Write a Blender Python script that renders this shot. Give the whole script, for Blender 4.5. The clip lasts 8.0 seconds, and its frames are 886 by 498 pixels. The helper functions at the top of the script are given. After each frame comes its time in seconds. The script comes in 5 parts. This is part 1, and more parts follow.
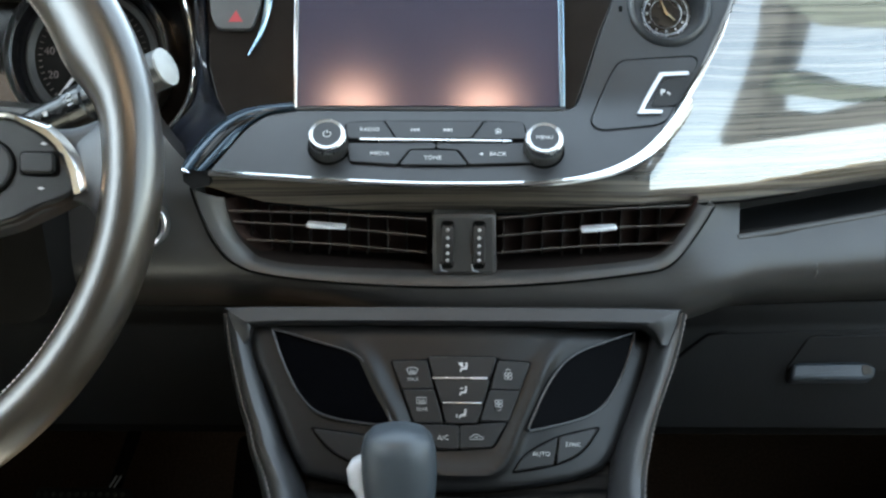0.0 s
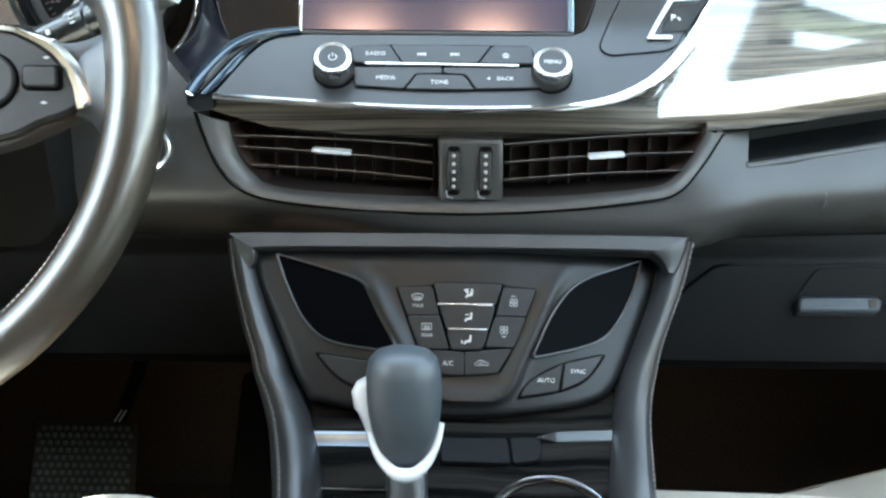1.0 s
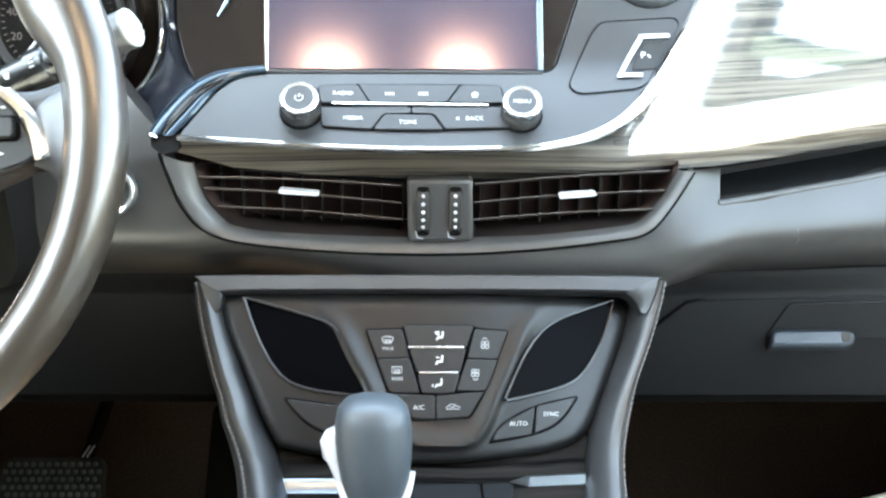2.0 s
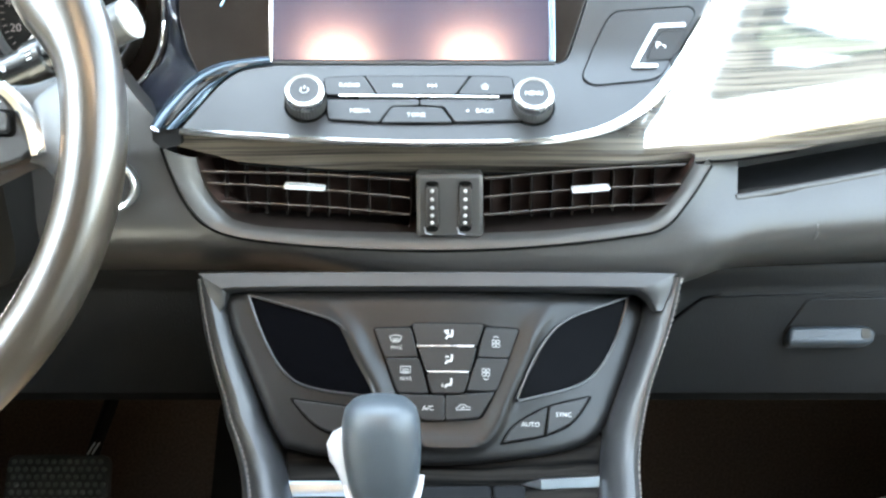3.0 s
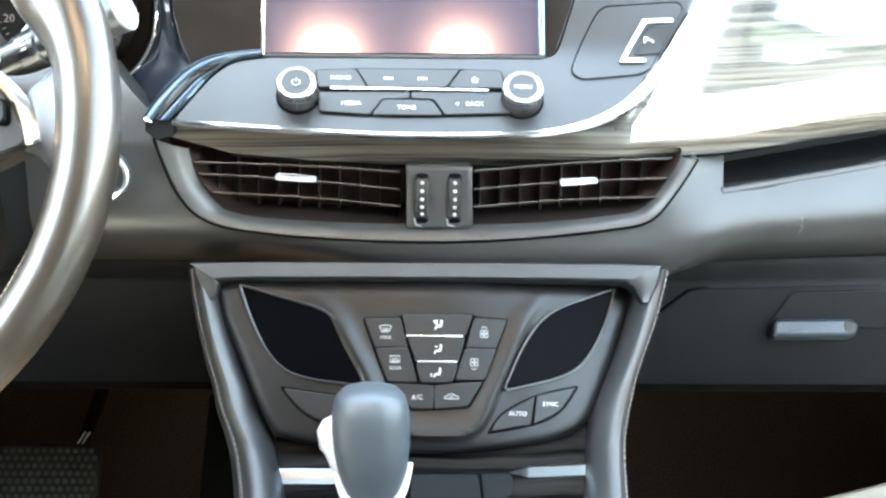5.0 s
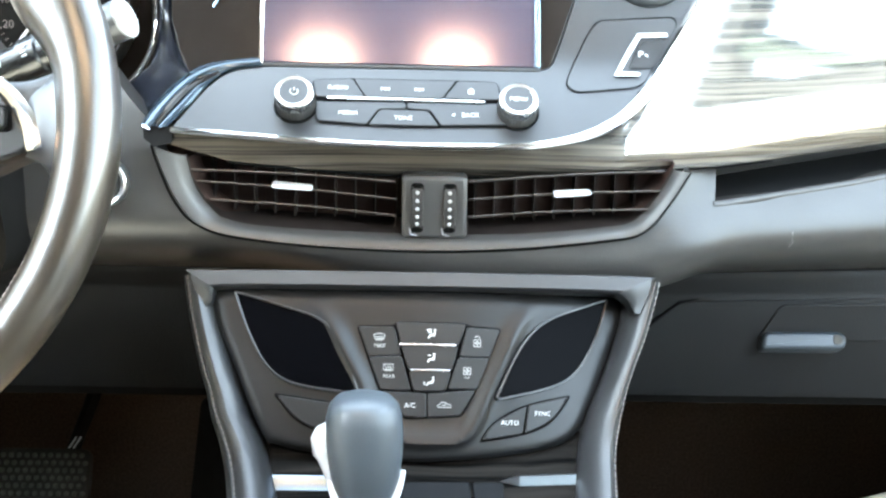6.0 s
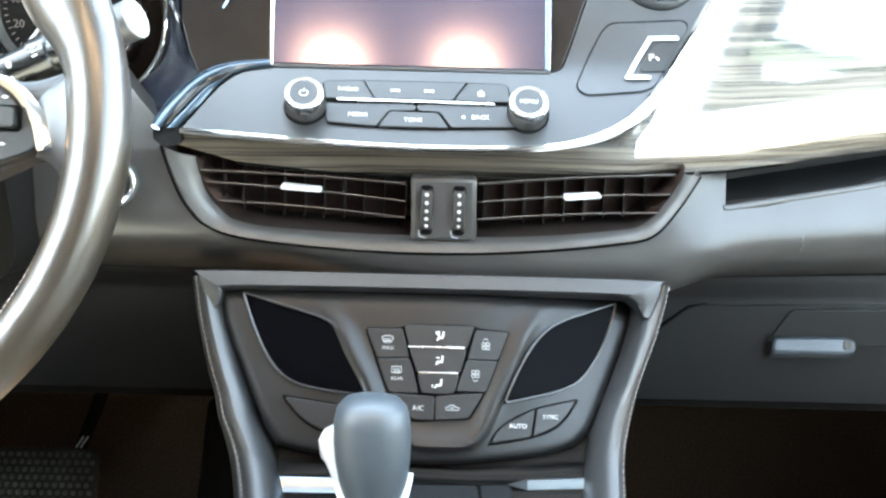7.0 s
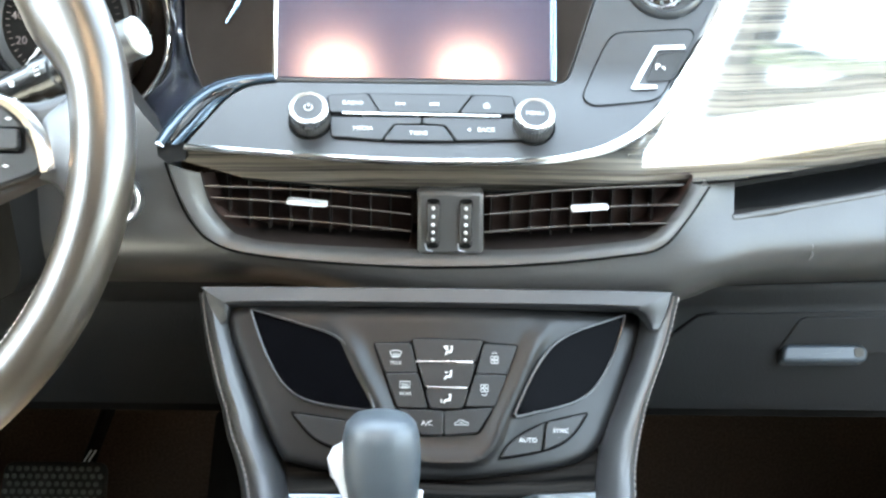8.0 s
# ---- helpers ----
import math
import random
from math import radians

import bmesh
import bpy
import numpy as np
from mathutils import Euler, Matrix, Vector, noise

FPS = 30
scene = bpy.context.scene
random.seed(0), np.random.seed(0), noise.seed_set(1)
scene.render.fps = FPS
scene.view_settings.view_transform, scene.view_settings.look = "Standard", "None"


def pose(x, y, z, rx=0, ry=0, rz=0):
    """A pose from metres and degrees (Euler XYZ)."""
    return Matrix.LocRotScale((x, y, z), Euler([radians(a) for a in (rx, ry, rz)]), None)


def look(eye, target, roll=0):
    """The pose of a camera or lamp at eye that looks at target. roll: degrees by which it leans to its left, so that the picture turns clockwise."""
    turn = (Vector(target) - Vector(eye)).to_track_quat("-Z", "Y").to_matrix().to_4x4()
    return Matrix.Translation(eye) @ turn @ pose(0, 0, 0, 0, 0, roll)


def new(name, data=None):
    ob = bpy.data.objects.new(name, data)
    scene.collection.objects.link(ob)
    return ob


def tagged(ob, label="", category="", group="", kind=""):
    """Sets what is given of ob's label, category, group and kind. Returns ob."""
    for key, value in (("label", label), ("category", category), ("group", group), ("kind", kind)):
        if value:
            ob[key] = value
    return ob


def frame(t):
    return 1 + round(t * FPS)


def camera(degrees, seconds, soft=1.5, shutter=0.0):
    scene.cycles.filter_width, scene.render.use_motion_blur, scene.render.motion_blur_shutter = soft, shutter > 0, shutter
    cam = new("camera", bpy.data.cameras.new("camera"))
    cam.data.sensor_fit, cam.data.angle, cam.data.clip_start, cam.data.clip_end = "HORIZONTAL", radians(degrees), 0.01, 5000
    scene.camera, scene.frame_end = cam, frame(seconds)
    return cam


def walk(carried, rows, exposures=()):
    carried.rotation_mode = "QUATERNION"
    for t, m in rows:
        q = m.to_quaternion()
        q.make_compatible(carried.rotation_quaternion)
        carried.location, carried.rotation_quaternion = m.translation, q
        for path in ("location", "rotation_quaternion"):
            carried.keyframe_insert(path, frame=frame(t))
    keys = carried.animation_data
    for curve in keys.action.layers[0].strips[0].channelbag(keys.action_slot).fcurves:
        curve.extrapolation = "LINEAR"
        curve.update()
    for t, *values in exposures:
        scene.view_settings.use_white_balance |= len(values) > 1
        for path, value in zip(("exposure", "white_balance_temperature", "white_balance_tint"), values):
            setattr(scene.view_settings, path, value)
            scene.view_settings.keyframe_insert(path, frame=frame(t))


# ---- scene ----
from mathutils import geometry

cam = camera(43.5, 8.0, soft=2.4)
walk(cam, [
    (0.0, look((-0.0057, -0.0344, 0.8468), (-0.020, 1.880, 0.267), 0.1)),
    (0.3, look((-0.0019, -0.0392, 0.8490), (-0.017, 1.877, 0.276), 0.2)),
    (0.5, look((-0.0044, -0.0361, 0.8411), (-0.003, 1.877, 0.259), 0.6)),
    (0.7, look((-0.0007, -0.0343, 0.8490), (-0.016, 1.861, 0.212), 0.3)),
    (0.8, look((-0.0027, -0.0331, 0.8471), (-0.019, 1.855, 0.187), 0.4)),
    (1.0, look((-0.0072, -0.0359, 0.8272), (-0.027, 1.854, 0.172), 0.4)),
    (1.2, look((-0.0052, -0.0353, 0.8249), (-0.033, 1.854, 0.169), 0.3)),
    (1.5, look((0.0002, -0.0227, 0.8371), (0.010, 1.868, 0.185), 0.4)),
    (1.6, look((-0.0007, -0.0236, 0.8395), (0.022, 1.871, 0.202), 0.4)),
    (1.7, look((-0.0019, -0.0246, 0.8405), (0.028, 1.872, 0.208), 0.4)),
    (2.8, look((-0.0046, -0.0000, 0.8489), (-0.010, 1.885, 0.182), 0.1)),
    (3.0, look((-0.0039, -0.0013, 0.8410), (0.004, 1.888, 0.185), 0.1)),
    (3.5, look((-0.0062, -0.0027, 0.8448), (0.011, 1.882, 0.177), 0.2)),
    (4.0, look((-0.0100, -0.0054, 0.8447), (-0.005, 1.880, 0.177), 0.6)),
    (4.5, look((-0.0032, -0.0050, 0.8411), (0.022, 1.880, 0.173), 0.4)),
    (5.0, look((-0.0040, -0.0099, 0.8422), (0.023, 1.876, 0.176), 0.6)),
    (5.2, look((-0.0045, -0.0118, 0.8428), (0.031, 1.874, 0.181), 0.7)),
    (6.3, look((-0.0075, -0.0154, 0.8447), (0.032, 1.875, 0.195), 1.7)),
    (6.5, look((-0.0078, -0.0154, 0.8447), (0.028, 1.875, 0.194), 1.8)),
    (7.0, look((-0.0081, -0.0136, 0.8445), (0.024, 1.878, 0.196), 1.7)),
    (7.5, look((-0.0076, -0.0138, 0.8465), (0.021, 1.880, 0.203), 1.5)),
    (8.0, look((-0.0092, -0.0067, 0.8505), (0.013, 1.886, 0.203), 0.9)),
], exposures=[(t, e + 3.90, k, -3 - tint) for t, e, k, tint in ((0.0, -0.40, 6000, 1), (0.5, -0.07, 5950, 2), (1.0, 0.28, 5880, 3), (1.5, 1.0, 6000, 1), (3.0, 1.19, 6080, 0), (3.5, 1.31, 6080, 0), (7.3, 1.33, 6080, 0), (8.0, 1.27, 6080, 0))])

# ---- world and light ----
world = bpy.data.worlds.new("sky")
scene.world = world
world.use_nodes = True
wn = world.node_tree.nodes
sky = wn.new("ShaderNodeTexSky")
sky.sky_type = "NISHITA"
sky.sun_disc = False
sky.sun_elevation, sky.sun_rotation = radians(51), radians(224)
sky.air_density, sky.dust_density = 1.1, 1.2
haze = wn.new("ShaderNodeHueSaturation")
haze.inputs["Saturation"].default_value, haze.inputs["Value"].default_value = 0.45, 1.3
world.node_tree.links.new(sky.outputs[0], haze.inputs["Color"])
world.node_tree.links.new(haze.outputs[0], wn["Background"].inputs[0])
wn["Background"].inputs[1].default_value = 0.13

sun_data = bpy.data.lights.new("sun", "SUN")
sun_data.energy, sun_data.angle, sun_data.color = 5.0, radians(1), (1.0, 0.93, 0.84)
sun = new("sun", sun_data)
sun.matrix_world = look((-2.6, -2.7, 5.4), (0.0, 0.0, 0.7))


# ---- materials ----
def material(name):
    m = bpy.data.materials.new(name)
    m.use_nodes = True
    return m, m.node_tree.nodes, m.node_tree.links, m.node_tree.nodes["Principled BSDF"]


def surface(name, color, rough, metal=0.0, vary=0.15, scale=60.0, grain=0.0, grain_scale=1500.0, coat=0.0, coat_rough=0.05,
            spec=0.5, rough_vary=0.1, sheen=0.0):
    """Base colour with two scales of variation, roughness wear and a fine relief."""
    m, n, l, b = material(name)
    tex = n.new("ShaderNodeTexCoord")
    big = n.new("ShaderNodeTexNoise")
    big.inputs["Scale"].default_value, big.inputs["Detail"].default_value = scale, 5
    l.new(tex.outputs["Object"], big.inputs["Vector"])
    ramp = n.new("ShaderNodeValToRGB")
    ramp.color_ramp.elements[0].position, ramp.color_ramp.elements[1].position = 0.3, 0.75
    ramp.color_ramp.elements[0].color = (*[c * (1 - vary) for c in color], 1)
    ramp.color_ramp.elements[1].color = (*[min(1, c * (1 + vary)) for c in color], 1)
    l.new(big.outputs["Fac"], ramp.inputs["Fac"])
    l.new(ramp.outputs["Color"], b.inputs["Base Color"])
    wear = n.new("ShaderNodeTexNoise")
    wear.inputs["Scale"].default_value, wear.inputs["Detail"].default_value = scale * 0.35, 6
    l.new(tex.outputs["Object"], wear.inputs["Vector"])
    span = n.new("ShaderNodeMapRange")
    span.inputs["To Min"].default_value, span.inputs["To Max"].default_value = max(0.02, rough - rough_vary), min(1, rough + rough_vary)
    l.new(wear.outputs["Fac"], span.inputs["Value"])
    l.new(span.outputs["Result"], b.inputs["Roughness"])
    b.inputs["Metallic"].default_value = metal
    b.inputs["Specular IOR Level"].default_value = spec
    b.inputs["Coat Weight"].default_value, b.inputs["Coat Roughness"].default_value = coat, coat_rough
    b.inputs["Sheen Weight"].default_value = sheen
    if grain:
        fine = n.new("ShaderNodeTexVoronoi")
        fine.inputs["Scale"].default_value = grain_scale
        l.new(tex.outputs["Object"], fine.inputs["Vector"])
        bump = n.new("ShaderNodeBump")
        bump.inputs["Strength"].default_value, bump.inputs["Distance"].default_value = grain, 0.0006
        l.new(fine.outputs["Distance"], bump.inputs["Height"])
        l.new(bump.outputs["Normal"], b.inputs["Normal"])
    return m


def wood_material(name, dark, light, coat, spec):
    """Open-pored grey-brown veneer with long streaks; lacquer coat thinned at low x to keep reflections off the lip."""
    m, n, l, b = material(name)
    tex = n.new("ShaderNodeTexCoord")
    warp = n.new("ShaderNodeTexNoise")
    warp.inputs["Scale"].default_value, warp.inputs["Detail"].default_value = 6, 3
    l.new(tex.outputs["Object"], warp.inputs["Vector"])
    mix = n.new("ShaderNodeMix")
    mix.data_type = "VECTOR"
    mix.inputs["Factor"].default_value = 0.012
    l.new(tex.outputs["Object"], mix.inputs["A"])
    l.new(warp.outputs["Color"], mix.inputs["B"])
    out = mix.outputs["Result"]
    streaks = []
    for sc, stretch in ((1.0, (3.0, 10, 260)), (1.0, (9, 25, 800))):
        mp = n.new("ShaderNodeMapping")
        mp.inputs["Scale"].default_value = stretch
        l.new(out, mp.inputs["Vector"])
        ns = n.new("ShaderNodeTexNoise")
        ns.inputs["Scale"].default_value, ns.inputs["Detail"].default_value, ns.inputs["Roughness"].default_value = sc, 4, 0.6
        l.new(mp.outputs["Vector"], ns.inputs["Vector"])
        streaks.append(ns)
    add = n.new("ShaderNodeMath")
    add.operation = "MULTIPLY_ADD"
    add.inputs[1].default_value = 0.45
    l.new(streaks[1].outputs["Fac"], add.inputs[0])
    l.new(streaks[0].outputs["Fac"], add.inputs[2])
    ramp = n.new("ShaderNodeValToRGB")
    ramp.color_ramp.elements[0].position, ramp.color_ramp.elements[1].position = 0.62, 0.84
    ramp.color_ramp.elements[0].color, ramp.color_ramp.elements[1].color = (*dark, 1), (*light, 1)
    l.new(add.outputs[0], ramp.inputs["Fac"])
    l.new(ramp.outputs["Color"], b.inputs["Base Color"])
    b.inputs["Roughness"].default_value = 0.42
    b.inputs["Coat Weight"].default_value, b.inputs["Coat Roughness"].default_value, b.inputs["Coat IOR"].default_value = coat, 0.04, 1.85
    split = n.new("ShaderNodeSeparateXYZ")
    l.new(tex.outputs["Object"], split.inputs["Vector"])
    # Coat weight rises with x, so the lip mirrors less than the panel.
    coat_by_x = n.new("ShaderNodeMapRange")
    coat_by_x.inputs["From Min"].default_value, coat_by_x.inputs["From Max"].default_value = 0.085, 0.130
    coat_by_x.inputs["To Min"].default_value, coat_by_x.inputs["To Max"].default_value = coat * 0.08, coat
    l.new(split.outputs["X"], coat_by_x.inputs["Value"])
    l.new(coat_by_x.outputs["Result"], b.inputs["Coat Weight"])
    bump = n.new("ShaderNodeBump")
    bump.inputs["Strength"].default_value, bump.inputs["Distance"].default_value = 0.04, 0.0003
    b.inputs["Specular IOR Level"].default_value = spec
    l.new(add.outputs[0], bump.inputs["Height"])
    l.new(bump.outputs["Normal"], b.inputs["Normal"])
    return m


def plain(name, color, rough, metal=0.0, glow=0.0, spec=0.5):
    m, n, l, b = material(name)
    b.inputs["Base Color"].default_value = (*color, 1)
    b.inputs["Roughness"].default_value, b.inputs["Metallic"].default_value = rough, metal
    b.inputs["Specular IOR Level"].default_value = spec
    if glow:
        b.inputs["Emission Color"].default_value, b.inputs["Emission Strength"].default_value = (*color, 1), glow
    return m


FASCIA = surface("satin_fascia_plastic", (0.0138, 0.0150, 0.0168), 0.40, vary=0.08, grain=0.10, grain_scale=2200, spec=0.45)
KEY = surface("radio_key_plastic", (0.0118, 0.0124, 0.0134), 0.43, vary=0.08, grain=0.08, grain_scale=2400, spec=0.40)
DASH = surface("soft_dash_vinyl", (0.021, 0.0197, 0.0185), 0.46, vary=0.12, scale=25, grain=0.12, grain_scale=1100, spec=0.46)
KNEE = surface("hard_lower_plastic", (0.0056, 0.0058, 0.0063), 0.60, vary=0.12, scale=20, grain=0.3, grain_scale=900, spec=0.24)
PANEL = surface("climate_panel_plastic", (0.0070, 0.0070, 0.0074), 0.36, vary=0.10, grain=0.10, grain_scale=2600, spec=0.29)
BUTTON = surface("button_plastic", (0.011, 0.011, 0.0115), 0.42, vary=0.08, grain=0.05, grain_scale=2600, spec=0.3)
LID = surface("storage_lid_plastic", (0.0075, 0.0078, 0.0085), 0.5, vary=0.1, grain=0.06, grain_scale=2600, spec=0.05)
BOLSTER = surface("bolster_vinyl", (0.014, 0.0142, 0.0152), 0.40, vary=0.12, scale=40, grain=0.08, grain_scale=1600, rough_vary=0.04, spec=0.58)
LEATHER = surface("wheel_leather", (0.020, 0.0148, 0.0092), 0.30, vary=0.3, scale=28, grain=0.12, grain_scale=1100, rough_vary=0.07, spec=0.85, coat=0.25, coat_rough=0.22)
PIANO = surface("piano_black", (0.006, 0.006, 0.007), 0.08, vary=0.2, rough_vary=0.04, coat=0.6)
# Blue-black base, its blue deepened to stand for reflected sky.
WING = surface("gloss_blue_black_trim", (0.030, 0.045, 0.062), 0.20, metal=0.5, vary=0.1, rough_vary=0.05)
SHROUD = surface("black_shroud", (0.006, 0.0055, 0.005), 0.8, vary=0.2, spec=0.04)
SURROUND = surface("dark_gloss_surround", (0.010, 0.008, 0.007), 0.16, vary=0.15, rough_vary=0.04, spec=0.16)
DISPLAY = surface("dark_display_glass", (0.0016, 0.0016, 0.002), 0.08, vary=0.1, rough_vary=0.0, spec=0.01)
SCREEN = surface("anti_glare_screen", (0.028, 0.026, 0.038), 0.15, vary=0.04, scale=8, rough_vary=0.01, spec=0.8)
SCREEN.node_tree.nodes["Principled BSDF"].inputs["Specular Tint"].default_value = (0.86, 0.74, 0.95, 1)
VENT_FRAME = surface("vent_frame_plastic", (0.036, 0.035, 0.034), 0.40, vary=0.08, grain=0.08, grain_scale=2200)
UNSEEN_DARK = surface("unseen_dark_trim", (0.035, 0.032, 0.030), 0.5, vary=0.1, scale=30, grain=0.2, grain_scale=900)
CHROME = surface("chrome", (0.78, 0.79, 0.80), 0.12, metal=1.0, vary=0.05, rough_vary=0.06)
SATIN = surface("satin_silver", (0.62, 0.63, 0.64), 0.28, metal=1.0, vary=0.06, rough_vary=0.08)
BRUSHED = surface("brushed_grey_metal", (0.30, 0.31, 0.33), 0.35, metal=1.0, vary=0.08)
BAR_METAL = surface("satin_bar_metal", (0.19, 0.22, 0.26), 0.30, metal=1.0, vary=0.1, rough_vary=0.08)
BLUE_STRIP = surface("blue_metal_strip", (0.20, 0.29, 0.38), 0.24, metal=0.8, vary=0.08)
HANDLE = surface("satin_handle_paint", (0.013, 0.019, 0.026), 0.5, vary=0.08)
BEAD = surface("dark_metal_bead", (0.05, 0.05, 0.052), 0.35, metal=0.5)
# Duct colour lifted to stand for the glare over the dark vents.
CAVITY = surface("vent_cavity_plastic", (0.060, 0.039, 0.034), 0.75, vary=0.2, spec=0.12)
SLAT = surface("vent_slat_plastic", (0.012, 0.009, 0.008), 0.55, vary=0.1, grain=0.05, spec=0.2)
FIN = surface("vent_fin_plastic", (0.026, 0.020, 0.018), 0.6, vary=0.15, spec=0.2)
WHEEL_RUBBER = surface("thumbwheel_rubber", (0.020, 0.019, 0.018), 0.5, vary=0.15)
# Pale colour paints the highlight along the slats' front edges.
SLAT_GLINT = surface("slat_edge_highlight", (0.070, 0.064, 0.059), 0.42, vary=0.2)
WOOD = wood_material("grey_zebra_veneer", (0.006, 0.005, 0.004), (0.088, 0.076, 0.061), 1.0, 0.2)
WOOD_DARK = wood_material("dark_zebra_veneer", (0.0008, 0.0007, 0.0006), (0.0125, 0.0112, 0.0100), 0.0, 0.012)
CARPET = surface("dark_carpet", (0.062, 0.043, 0.031), 0.95, vary=0.4, scale=300, grain=0.8, grain_scale=1200, spec=0.1)
# Brake pad in a darker tone than its studs.
PAD_RUBBER = surface("dark_pad_rubber", (0.020, 0.020, 0.017), 0.75, vary=0.3, grain=0.3, spec=0.2)
RUBBER = surface("pedal_rubber", (0.065, 0.068, 0.058), 0.7, vary=0.25, grain=0.3, spec=0.3)
BEIGE = surface("beige_seat_leather", (0.34, 0.315, 0.27), 0.5, vary=0.1, scale=30, grain=0.25, grain_scale=900)
LINER = surface("headliner_fabric", (0.27, 0.265, 0.265), 0.95, vary=0.06, scale=200, grain=0.3)
DOOR = surface("unseen_door_beige", (0.46, 0.37, 0.25), 0.6, vary=0.1)
DOOR_DARK = surface("unseen_door_brown", (0.34, 0.26, 0.17), 0.5, vary=0.15)
WHITE_WALL = surface("white_plaster", (0.62, 0.66, 0.69), 0.8, vary=0.05, scale=1)
PRINT = plain("white_print", (0.38, 0.38, 0.38), 0.5)
PRINT_DIM = plain("grey_print", (0.27, 0.27, 0.27), 0.5)
DARK_BROWN = surface("matt_dark_brown", (0.026, 0.023, 0.018), 0.8, vary=0.12, scale=1)
RED = plain("red_print", (0.26, 0.02, 0.025), 0.5)
BRIGHT = surface("bright_silver_plastic", (0.50, 0.52, 0.55), 0.25, vary=0.05)
THREAD = surface("grey_thread", (0.15, 0.14, 0.13), 0.8, vary=0.2)
PALE_THREAD = surface("pale_thread", (0.42, 0.40, 0.37), 0.8, vary=0.2)
GAP = plain("shadow_gap", (0.004, 0.004, 0.004), 0.9, spec=0.02)
PAVED = surface("grey_paving", (0.22, 0.21, 0.20), 0.9, vary=0.2, scale=2)
HEDGE = surface("leaf_green", (0.05, 0.066, 0.038), 0.7, vary=0.5, scale=3)
LAMP = plain("warm_lamp_lens", (1.0, 0.62, 0.36), 0.5, glow=6)


# ---- building helpers ----
def steps(a, b, n, endpoint=True):
    return np.linspace(a, b, n, endpoint=endpoint).tolist()


def mm(*pairs):
    return [(a / 1000, b / 1000) for a, b in pairs]


def plane_at(y, z, rise, x=0.0):
    """A frame whose local z points out at the viewer: x right, y up along the face, leaning back by rise degrees."""
    a = radians(rise)
    return Matrix(((1, 0, 0, x), (0, math.sin(a), -math.cos(a), y), (0, math.cos(a), math.sin(a), z), (0, 0, 0, 1)))


def thing(name, loc, label, category, kind="", group=""):
    e = new(name)
    e.location = loc
    e.empty_display_size = 0.02
    return tagged(e, label, category, group, kind)


def part(name, bm, mat, parent, label="", smooth=True):
    """Links a bmesh, given in world places, as one mesh under parent."""
    bmesh.ops.recalc_face_normals(bm, faces=bm.faces[:])
    for f in bm.faces:
        f.smooth = smooth
    for e in bm.edges:
        if len(e.link_faces) == 2 and e.calc_face_angle() > 0.7:
            e.smooth = False
    me = bpy.data.meshes.new(name)
    bm.to_mesh(me)
    bm.free()
    me.materials.append(mat)
    ob = new(name, me)
    if parent is not None:
        ob.parent = parent
        if parent.type == "EMPTY":
            ob.matrix_parent_inverse = Matrix.Translation(-Vector(parent.location))
    if label:
        ob["label"] = label
    return ob


def curve_loop(pts, n=6, closed=True):
    """A smooth line through the points."""
    out, k = [], len(pts)
    last = k if closed else k - 1
    for i in range(last):
        p = [Vector(pts[j % k] if closed else pts[min(max(j, 0), k - 1)]) for j in (i - 1, i, i + 1, i + 2)]
        for s in range(n):
            t = s / n
            out.append(0.5 * (2 * p[1] + (p[2] - p[0]) * t + (2 * p[0] - 5 * p[1] + 4 * p[2] - p[3]) * t * t + (3 * p[1] - p[0] - 3 * p[2] + p[3]) * t ** 3))
    if not closed:
        out.append(Vector(pts[-1]))
    return out


def rounded(pts, r, n=4):
    """The outline with its corners rounded; r is one radius or one a corner."""
    out, k = [], len(pts)
    for i in range(k):
        a, b, c = (Vector(pts[(i + j) % k]) for j in (-1, 0, 1))
        ri = r[i] if isinstance(r, (list, tuple)) else r
        ra = min(ri, (a - b).length * 0.48)
        rc = min(ri, (c - b).length * 0.48)
        s, e = b + (a - b).normalized() * ra, b + (c - b).normalized() * rc
        k_n = n if ri > 0.0021 else 1
        for j in range(k_n + 1):
            t = j / k_n
            out.append((1 - t) ** 2 * s + 2 * t * (1 - t) * b + t * t * e)
    return out


def grown(pts, d):
    """The outline moved outwards by d on all sides."""
    pts = [Vector(p) for p in pts]
    k = len(pts)
    turn = 1 if sum(pts[i - 1].x * pts[i].y - pts[i].x * pts[i - 1].y for i in range(k)) > 0 else -1
    out = []
    for i in range(k):
        e1, e2 = (pts[i] - pts[i - 1]).normalized(), (pts[(i + 1) % k] - pts[i]).normalized()
        n1, n2 = Vector((e1.y, -e1.x)) * turn, Vector((e2.y, -e2.x)) * turn
        b = (n1 + n2).normalized()
        out.append(pts[i] + b * d / max(0.4, b.dot(n1)))
    return out


def circle(r, n=32, cx=0.0, cy=0.0, ry=None):
    return [Vector((cx + r * math.cos(2 * math.pi * i / n), cy + (ry or r) * math.sin(2 * math.pi * i / n))) for i in range(n)]


